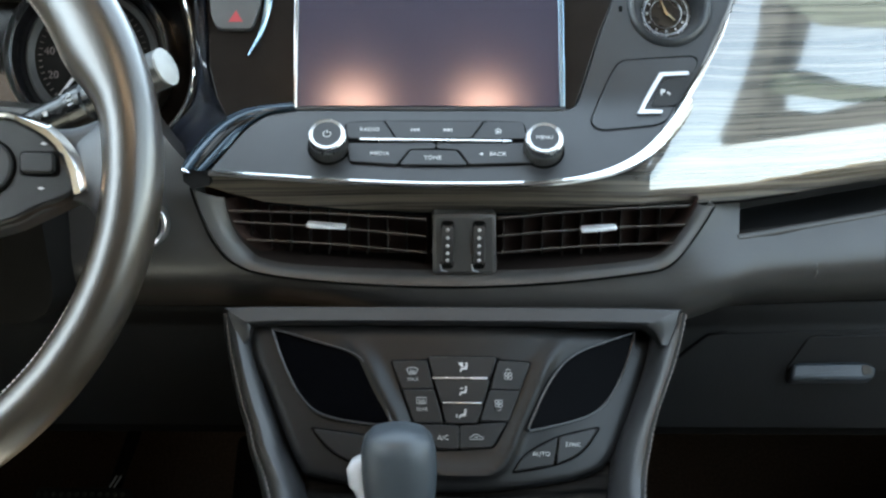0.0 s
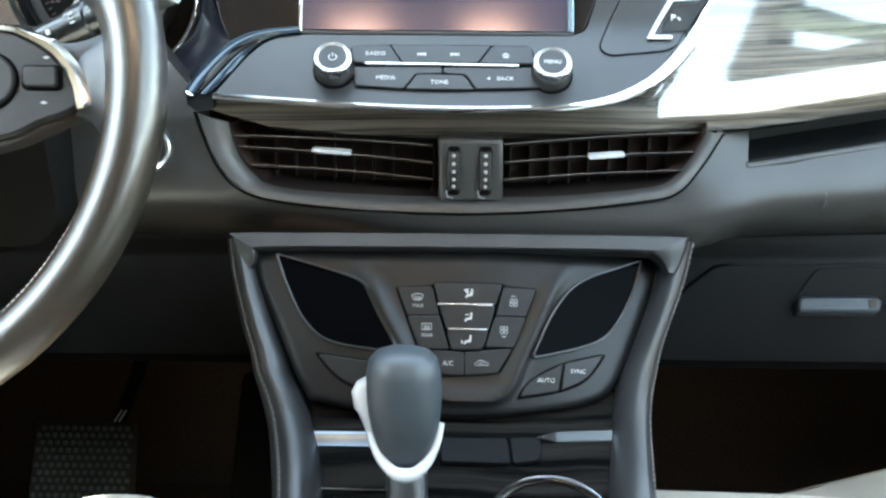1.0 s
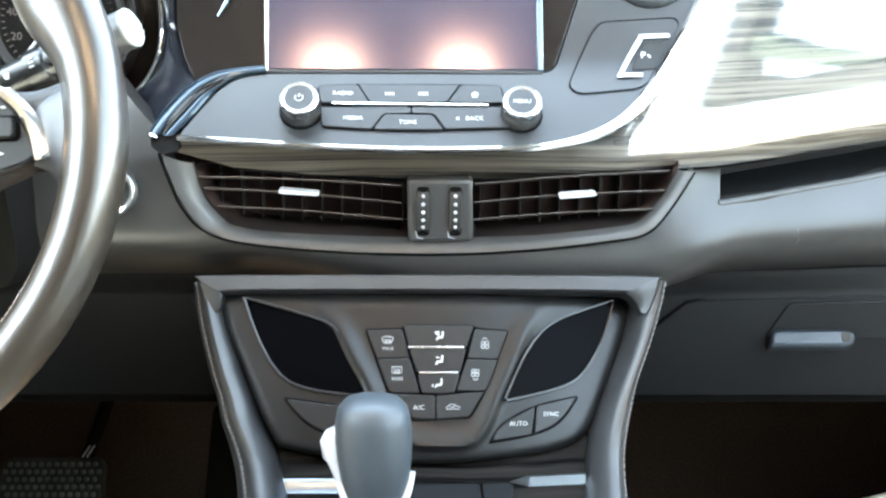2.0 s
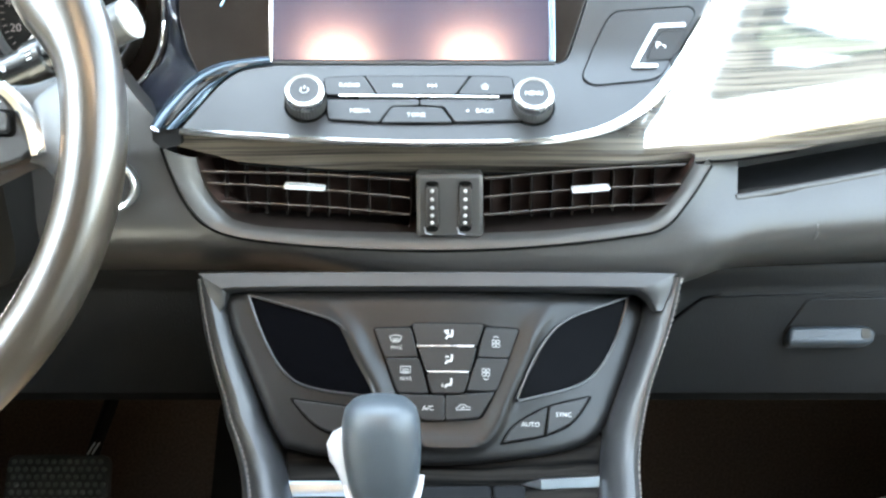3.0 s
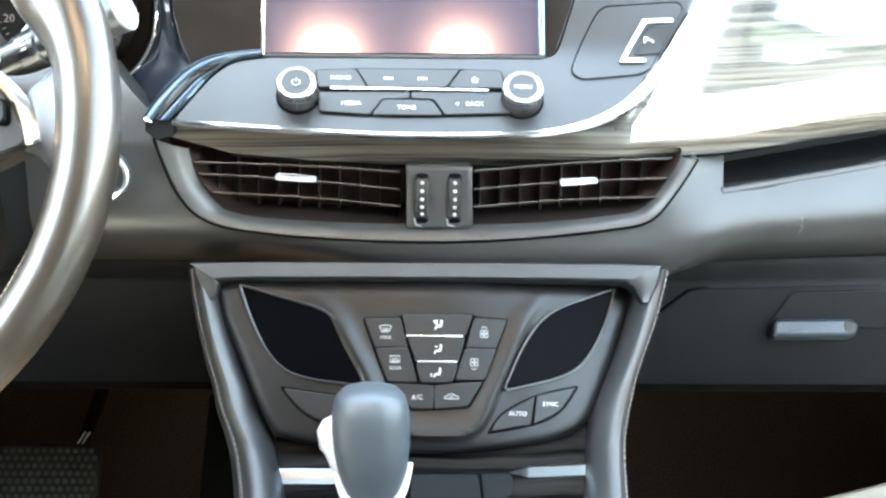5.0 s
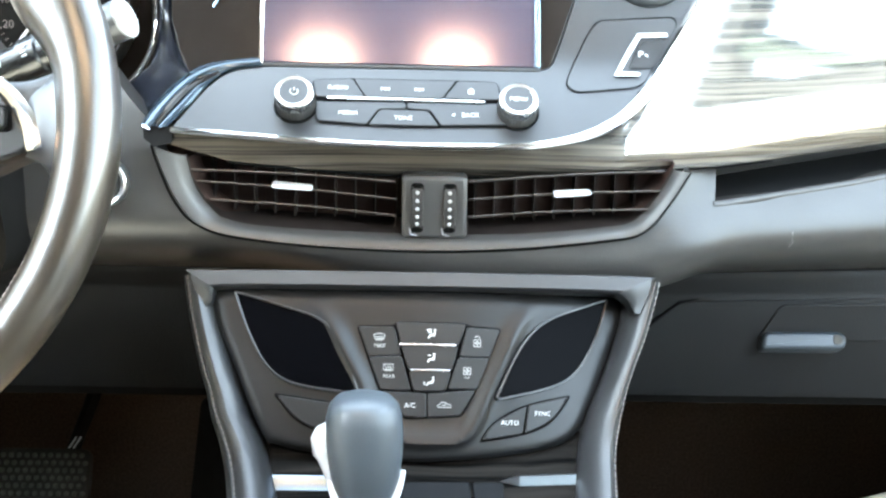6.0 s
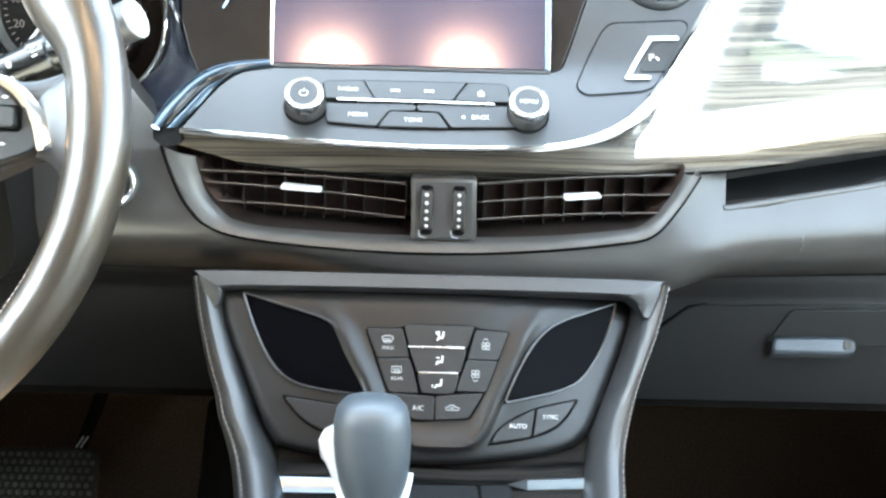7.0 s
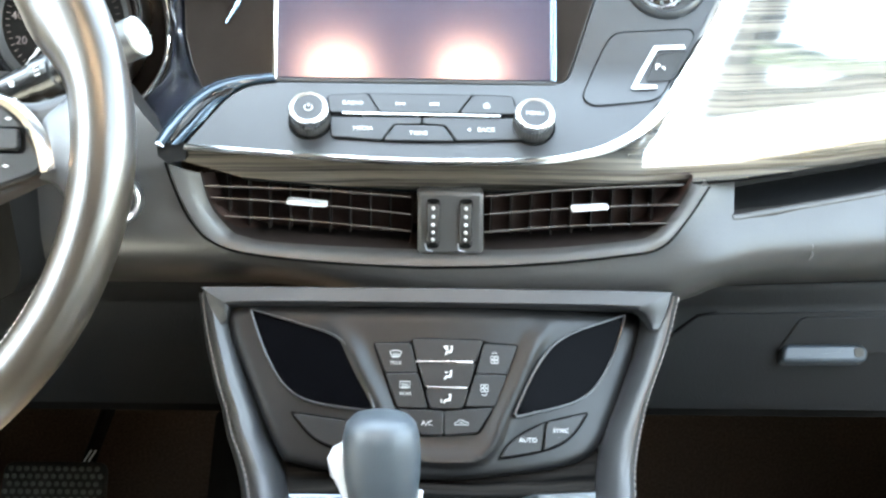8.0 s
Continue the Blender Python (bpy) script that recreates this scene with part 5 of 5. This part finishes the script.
part("cup_well", plate(circle(0.0322, 48), -0.006, -0.0016, cupm, 0.0008), SATIN, cup)

# ---- gear shifter ----
shift = thing("gear_shifter", (-0.031, 0.53, 0.465), "dark leather gear shifter with silver collar and side button", "gear shifter")
axis0, axis1 = Vector((-0.032, 0.522, 0.452)), Vector((-0.0355, 0.540, 0.5652))
ax = (axis1 - axis0).normalized()
sx = Vector((1, 0, 0))
sy = ax.cross(sx).normalized()


def ring_at(f, w, d, off=0.0, n=28, power=2.6):
    c = axis0.lerp(axis1, f) + sy * off
    out = []
    for i in range(n):
        a = 2 * math.pi * i / n
        ca, sa = math.cos(a), math.sin(a)
        out.append(c + sx * (w * math.copysign(abs(ca) ** (2 / power), ca)) + sy * (d * math.copysign(abs(sa) ** (2 / power), sa)))
    return out


part("stem", loft([ring_at(-0.1, 0.0125, 0.012), ring_at(0.2, 0.0120, 0.012), ring_at(0.44, 0.0118, 0.013), ring_at(0.54, 0.013, 0.014)]), SATIN, shift, "grey metal stem")
part("knob", loft([ring_at(0.43, 0.0070, 0.010), ring_at(0.455, 0.0120, 0.0155), ring_at(0.52, 0.0162, 0.0190), ring_at(0.62, 0.0194, 0.0208), ring_at(0.72, 0.0210, 0.0216), ring_at(0.82, 0.0216, 0.0218),
                   ring_at(0.90, 0.0212, 0.0212), ring_at(0.96, 0.0196, 0.0195), ring_at(0.995, 0.0160, 0.0165), ring_at(1.015, 0.0100, 0.0110), ring_at(1.02, 0.004, 0.005)]), surface("shifter_leather", (0.040, 0.048, 0.056), 0.45, vary=0.1, grain=0.15, grain_scale=1300), shift, "smooth dark leather knob")
collar = []
for a in steps(-1.0, 1.0, 25):
    f = 0.425 + 0.22 * abs(a) ** 2.2
    w = 0.0150 + 0.0060 * abs(a)
    c = axis0.lerp(axis1, f)
    ang = a * 1.45
    collar.append(c + sx * (math.sin(ang) * w) - sy * (math.cos(ang) * 0.0200))
part("collar", tube(collar, [0.0044 - 0.0025 * abs(a) for a in steps(-1, 1, 25)], 10), BRIGHT, shift, "bright silver collar")
bl = []
for f, w, side in ((0.50, 0.0010, 0.0150), (0.525, 0.0030, 0.0156), (0.58, 0.0044, 0.0176), (0.64, 0.0054, 0.0190), (0.69, 0.0066, 0.0202), (0.71, 0.0086, 0.0204), (0.80, 0.0094, 0.0208), (0.845, 0.0068, 0.0206), (0.865, 0.0020, 0.0204)):
    c = axis0.lerp(axis1, f) - sx * side
    bl.append([c + sx * (w * math.cos(a)) + sy * (0.0080 * math.sin(a)) for a in steps(0.2, 2 * math.pi + 0.2, 10, endpoint=False)])
part("side_button", loft(bl), BRIGHT, shift, "bright silver release button")

# ---- steering wheel ----
wheel_thing = thing("steering_wheel", (-0.3584, 0.5218, 0.7215), "leather-wrapped steering wheel with chrome spoke trim", "steering wheel")
WHEEL_AT = Matrix.Translation((-0.3584, 0.5218, 0.7215)) @ Matrix.Rotation(-0.0239, 4, "Z") @ plane_at(0, 0, 24.65)
R_WHEEL, R_RIM = 0.1885, 0.1660
RIM_AT = WHEEL_AT @ Matrix.Translation((0.0250, -0.006, 0))


def rim_point(a, b, grip):
    """A point on the rim: angle a round the wheel, b round its slightly squared section."""
    swell = 1 + 0.75 * blend(0.20, 0.46, a) * blend(1.25, 0.95, a) if math.cos(b) < 0 else 1.0
    r = R_RIM + swell * grip * math.copysign(abs(math.cos(b)) ** 0.9, math.cos(b))
    return RIM_AT @ Vector((r * math.cos(a), r * math.sin(a), grip * 1.15 * math.copysign(abs(math.sin(b)) ** 0.9, math.sin(b))))


secs = []
for i in range(96):
    a = 2 * math.pi * i / 96
    grip = 0.0134 + 0.0016 * max(0, math.cos(a - 0.1)) ** 8
    secs.append([rim_point(a, b, grip) for b in steps(0, 2 * math.pi, 28, endpoint=False)])
secs.append(secs[0])
bm = loft(secs, caps=False)
bmesh.ops.remove_doubles(bm, verts=bm.verts[:], dist=1e-6)
rim = part("rim", bm, LEATHER, wheel_thing, "worn dark leather rim")
for first, last in ((-1.75, -0.24), (0.18, 1.5)):
    bm = bmesh.new()
    a0 = first
    while a0 < last:
        pts = []
        for q in (0.1, 0.75):
            a = a0 + q * 0.022
            pts.append(rim_point(a, 2.75, 0.0138))
        add_tube(bm, pts, 0.0004, 4)
        a0 += 0.022
    part("stitching", bm, PALE_THREAD, rim, "pale inner seam stitching")
spoke_line = curve_loop(mm((20, 40), (90, 32.5), (121, 26), (140, 22.5), (158, 22), (176, 28), (186, 26), (188, -10), (184, -34), (176, -30), (163, -16), (144, -23.5), (124, -32), (80, -42), (20, -48)), 4)
SPOKE = surface("spoke_leather", (0.015, 0.016, 0.019), 0.42, vary=0.15, grain=0.06, grain_scale=1100)
part("spoke", plate(spoke_line, -0.016, 0.002, WHEEL_AT, 0.006), SPOKE, wheel_thing)
flare = []
for x, h, d in ((0.160, 0.017, 0.004), (0.166, 0.0190, 0.007), (0.172, 0.0235, 0.0095), (0.178, 0.032, 0.0115), (0.184, 0.045, 0.012), (0.190, 0.054, 0.009)):
    flare.append([WHEEL_AT @ Vector((x, 0.001 + h * math.copysign(abs(math.sin(b)) ** 0.8, math.sin(b)), d * math.cos(b) - 0.002)) for b in steps(0, 2 * math.pi, 28, endpoint=False)])
sp = [p for p in curve_loop(mm((60, 27), (120, 25.5), (136, 21.5), (150, 13), (159.5, -0.5), (163, -13.5), (144, -22), (124, -30.5), (60, -40)), 4)]
part("spoke_flare", loft(flare), SPOKE, wheel_thing)
ctrl = part("control_pad", plate(sp, -0.004, 0.006, WHEEL_AT, 0.002), PANEL, wheel_thing)
co = curve_loop(mm((60, 33), (120, 29), (138, 25.6), (153, 18.8), (165.5, 4.2), (170.6, -9), (170, -14)), 5, closed=False)
ci = curve_loop(mm((60, 29.5), (120, 25.6), (135, 21.7), (150, 13), (159.5, 0), (163.3, -13), (164.5, -14.6)), 5, closed=False)
bm = bmesh.new()
grid = [[bm.verts.new(WHEEL_AT @ Vector((q.x, q.y, h))) for q, h in ((a, 0.0), (a, 0.005), (a.lerp(b, 0.5), 0.0085), (b, 0.007), (b, 0.0))] for a, b in zip(co, ci)]
for r, s in zip(grid, grid[1:]):
    for i in range(4):
        bm.faces.new((r[i], r[i + 1], s[i + 1], s[i]))
part("chrome_trim", bm, CHROME, wheel_thing, "bright chrome spoke trim")
part("rocker_recess", plate(rounded(mm((134.5, 7.6), (155, 7.6), (155.5, -5.4), (135, -5.4)), 0.003), 0.004, 0.0064, WHEEL_AT), GAP, ctrl)
part("rocker", plate(rounded(mm((136.5, 6), (153, 6), (153.5, -4), (137, -4)), 0.0015), 0.004, 0.0105, WHEEL_AT, 0.0008), BUTTON, ctrl)
bm = bmesh.new()
add_ring(bm, circle(0.0150, 32, 0.118, -0.001), circle(0.0138, 32, 0.118, -0.001), 0.004, 0.0076, WHEEL_AT, 0.0006)
part("dial_groove", bm, GAP, ctrl)
part("dial_button", plate(circle(0.0138, 32, 0.118, -0.001), 0.004, 0.0085, WHEEL_AT, 0.0015), BUTTON, ctrl)
for y, s in ((11.5, 1), (-11.5, -1)):
    mark([((-1.9, 0), (0, 0.9), (1.9, 0), (0, -0.9))], lift(WHEEL_AT, 0.1465, y / 1000, 0.0061), PRINT_DIM, ctrl)
hub = [(0.070 * math.cos(a) - 0.008, 0.060 * math.sin(a) + 0.004) for a in steps(0, 2 * math.pi, 40, endpoint=False)]
part("airbag_cover", plate([Vector(p) for p in hub], -0.02, 0.006, WHEEL_AT, 0.010), surface("hub_vinyl", (0.016, 0.016, 0.017), 0.55, grain=0.2, spec=0.3), wheel_thing)
part("column", tube([WHEEL_AT @ Vector((0, 0, -0.02)), WHEEL_AT @ Vector((0, 0, -0.30))], [0.055, 0.065], 24), SHROUD, wheel_thing)
for a in (math.pi, -math.pi / 2):
    part("spoke", tube([WHEEL_AT @ Vector((0.06 * math.cos(a), 0.06 * math.sin(a), 0)), WHEEL_AT @ Vector((R_WHEEL * math.cos(a), R_WHEEL * math.sin(a), 0))], [0.03, 0.018], 12, flat=0.5, up=WHEEL_AT.col[2].to_3d()), SHROUD, wheel_thing)

# Black block standing for the shade behind and below the wheel.
part("column_shroud", loft([[(p.x - 0.355, y, p.y + z) for p in rounded([(-0.095, -0.075), (0.105, -0.075), (0.095, 0.06), (-0.085, 0.06)], 0.03)] for y, z in ((0.615, 0.675), (0.63, 0.672), (0.78, 0.64))]), SHROUD, wheel_thing, "black block added for the shade round the steering column")

# wiper stalk
STALK = surface("stalk_gloss_black", (0.010, 0.010, 0.010), 0.25, vary=0.1)
stalk = thing("wiper_stalk", (-0.26, 0.62, 0.73), "dark wiper stalk with printed symbols and a silver end", "stalk")
s0, s1 = Vector((-0.275, 0.625, 0.715)), Vector((-0.1685, 0.600, 0.7625))
part("arm", tube([s0, s0.lerp(s1, 0.3), s0.lerp(s1, 0.72)], [0.0092, 0.0106, 0.0112], 20), STALK, stalk)
part("twist_ring", tube([s0.lerp(s1, 0.44), s0.lerp(s1, 0.45), s0.lerp(s1, 0.55), s0.lerp(s1, 0.56)], [0.0112, 0.0124, 0.0124, 0.0112], 24), STALK, stalk)
part("end_barrel", tube([s0.lerp(s1, 0.72), s0.lerp(s1, 0.74), s0.lerp(s1, 0.97), s0.lerp(s1, 1.0)], [0.0108, 0.0112, 0.0112, 0.0110], 24), surface("stalk_grey", (0.06, 0.06, 0.06), 0.4), stalk)
part("end_cap", tube([s0.lerp(s1, 0.985), s0.lerp(s1, 1.004), s0.lerp(s1, 1.008)], [0.0110, 0.0112, 0.0104], 24), surface("grey_cap", (0.26, 0.26, 0.25), 0.45), stalk, "pale grey end cap")
sd = (s1 - s0).normalized()
face = Vector((-0.1, -0.9, 0.35))
face = (face - sd * face.dot(sd)).normalized()
upv = face.cross(sd)
for f, shapes in ((0.34, [((-1.8, 1.8), (1.8, 1.2), (1.2, -1.8), (-1.2, -1.4))]), (0.50, [((-1.6, 4), (1.6, 4), (1.6, 3), (-1.6, 3)), ((-1.6, 1.6), (1.6, 1.6), (1.6, .6), (-1.6, .6)), ((-1.6, -1), (1.6, -1), (1.6, -2), (-1.6, -2))]), (0.63, [((-1, 3), (1, 3), (1, -1), (-1, -1)), ((-1, -2), (1, -2), (1, -3), (-1, -3))])):
    c = s0.lerp(s1, f) + face * (0.0124 if f == 0.5 else 0.0110)
    m = Matrix((sd, upv, face)).transposed().to_4x4()
    m.translation = c
    mark(shapes, m, PRINT, stalk, h=0.0005)

# instrument cluster
cluster = thing("instrument_cluster", (-0.27, 0.78, 0.70), "instrument cluster with a ringed speed gauge under a glossy hood", "instrument cluster")
DIAL_PRINT = plain("unlit_dial_print", (0.06, 0.045, 0.04), 0.6)
CL = plane_at(0.755, 0.7505, 15, -0.2632)
part("cluster_case", plate(rounded([(-0.26, -0.08), (0.075, -0.08), (0.085, 0.07), (-0.26, 0.07)], 0.02), -0.03, -0.0205, CL), SURROUND, cluster)
bm = bmesh.new()
add_ring(bm, circle(0.0588, 72), circle(0.0564, 72), -0.02, 0.004, CL, 0.0010, z_in=0.001)
part("gauge_ring", bm, SATIN, cluster, "bright chrome gauge ring")
bm = bmesh.new()
add_ring(bm, circle(0.0566, 64), circle(0.0478, 64), -0.02, 0.0, CL, 0.001, z_in=-0.010)
part("gauge_wall", bm, PIANO, cluster, "gloss black gauge wall")
bm = bmesh.new()
add_ring(bm, circle(0.0480, 64), circle(0.0412, 64), -0.02, -0.009, CL, 0.001, z_in=-0.0115)
part("gauge_bezel", bm, surface("grey_bezel", (0.03, 0.03, 0.03), 0.45, spec=0.3), cluster)
part("gauge_face", plate(circle(0.043, 48), -0.022, -0.012, CL), SHROUD, cluster)
for words, a in (("20", 3.57), ("40", 3.02), ("60", 2.5), ("80", 2.0)):
    lettering("lettering", words, 0.0080, lift(CL, 0.0315 * math.cos(a), 0.0315 * math.sin(a), -0.0118), DIAL_PRINT, cluster)
part("needle", tube([CL @ Vector((-0.0262, -0.0325, -0.008)), CL @ Vector((0.0, 0.0, -0.008))], [0.0008, 0.0020], 6), PRINT, cluster)
bm = bmesh.new()
for i in range(41):
    a = math.radians(225 - 270 * i / 40)
    add_tube(bm, [CL @ Vector((0.0365 * math.cos(a), 0.0365 * math.sin(a), -0.0116)), CL @ Vector((0.0392 * math.cos(a), 0.0392 * math.sin(a), -0.0116))], 0.00035, 4)
part("tick_marks", bm, DIAL_PRINT, cluster)
HOOD_AT = plane_at(0.755, 0.755, 15, -0.262)
hood = curve_loop([(-0.02, 0.105, 0), (0.05, 0.075, 0), (0.0705, 0.034, 0), (0.078, -0.010, 0), (0.072, -0.042, 0), (0.050, -0.068, 0), (0.02, -0.088, 0)], 6, closed=False)
bm = bmesh.new()
rows = []
for p in hood:
    d = Vector((p.x, p.y, 0)).normalized()
    rows.append([bm.verts.new(HOOD_AT @ (Vector((p.x, p.y, 0)) + d * e + Vector((0, 0, h)))) for e, h in ((-0.012, -0.025), (-0.006, 0.0), (-0.002, 0.012), (0.002, 0.014), (0.004, 0.010), (0.004, -0.03))])
for r, s in zip(rows, rows[1:]):
    for i in range(5):
        bm.faces.new((r[i], r[i + 1], s[i + 1], s[i]))
part("hood_ring", bm, surface("hood_satin_black", (0.016, 0.012, 0.010), 0.4, vary=0.15, spec=0.25), cluster, "dark satin hood ring")
part("hood_line", tube([HOOD_AT @ Vector((p.x, p.y, 0.0142)) for p in hood], 0.0008, 6), CHROME, cluster)
part("hood_top", loft([[(x, 0.70, 0.86), (x, 0.70, 0.875), (x, 0.86, 0.88), (x, 0.86, 0.86)] for x in (-0.62, -0.17)]), DASH, cluster)

# start button
start = thing("start_button", (-0.205, 0.66, 0.653), "round start button with a silver rim on the lower dash", "button")
sm = plane_at(0.655, 0.654, 12, -0.2045)
bm = bmesh.new()
add_ring(bm, circle(0.0158, 40), circle(0.0128, 40), -0.006, 0.0040, sm, 0.001)
part("rim", bm, SATIN, start, "silver rim")
part("cap", plate(circle(0.0136, 32), -0.006, 0.0020, sm, 0.001), BUTTON, start)

# brake pedal
pedal = thing("brake_pedal", (-0.37, 0.95, 0.22), "black ribbed rubber brake pedal on a metal arm", "pedal")
PM = plane_at(0.945, 0.252, 35, -0.378)
part("pad", plate(rounded([(-0.052, -0.045), (0.052, -0.045), (0.050, 0.044), (-0.050, 0.044)], 0.010), -0.008, 0.004, PM, 0.003), PAD_RUBBER, pedal)
bm = bmesh.new()
for j in range(11):
    for i in range(12 + j % 2):
        x, y = -0.0425 + i * 0.0077 - 0.00385 * (j % 2), -0.037 + j * 0.0074
        add_plate(bm, circle(0.0026, 6, x, y), 0.0035, 0.0066, PM, 0.0012)
part("ribs", bm, RUBBER, pedal)
pa = [PM @ Vector((0.024, 0.030, -0.012)), Vector((-0.328, 0.985, 0.335)), Vector((-0.310, 1.02, 0.40)), Vector((-0.295, 1.05, 0.47))]
part("arm", tube(pa, 0.007, 8), SHROUD, pedal, "dull dark metal arm")
# Two pale rods stand for the sun's glint on the arm.
for off in (0.0, 0.0045):
    foot = PM @ Vector((0.028 + off, 0.0445, 0.003))
    part("arm_edge", tube([foot, foot + Vector((0.0085, 0.0, 0.0125))], 0.0009, 6), BRIGHT, pedal, "pale rod painting a glint")
gas = thing("accelerator_pedal", (-0.205, 1.0, 0.10), "dark plastic accelerator pedal in the footwell", "pedal")
GM = plane_at(0.985, 0.262, 30, -0.213)
part("pad", plate(rounded([(-0.022, -0.075), (0.026, -0.075), (0.020, 0.070), (-0.014, 0.070)], 0.010), -0.010, 0.004, GM, 0.003), SHROUD, gas)
part("arm", tube([GM @ Vector((0, 0.0, -0.008)), Vector((-0.21, 1.08, 0.30)), Vector((-0.21, 1.19, 0.34))], 0.008, 8), SHROUD, gas)

# small pale mark on the passenger's side of the dash
scuff = thing("scuff_mark", (0.245, 0.676, 0.612), "small pale mark on the soft dash", "scuff")
part("scuff", tube([(0.2400, low_face(0.240, 0.622) - 0.0002, 0.622), (0.2405, low_face(0.2405, 0.615) - 0.0002, 0.615), (0.2395, low_face(0.2395, 0.611) - 0.0002, 0.611)], [0.0006, 0.0009, 0.0004], 6), surface("pale_grey_mark", (0.12, 0.12, 0.12), 0.5), scuff)
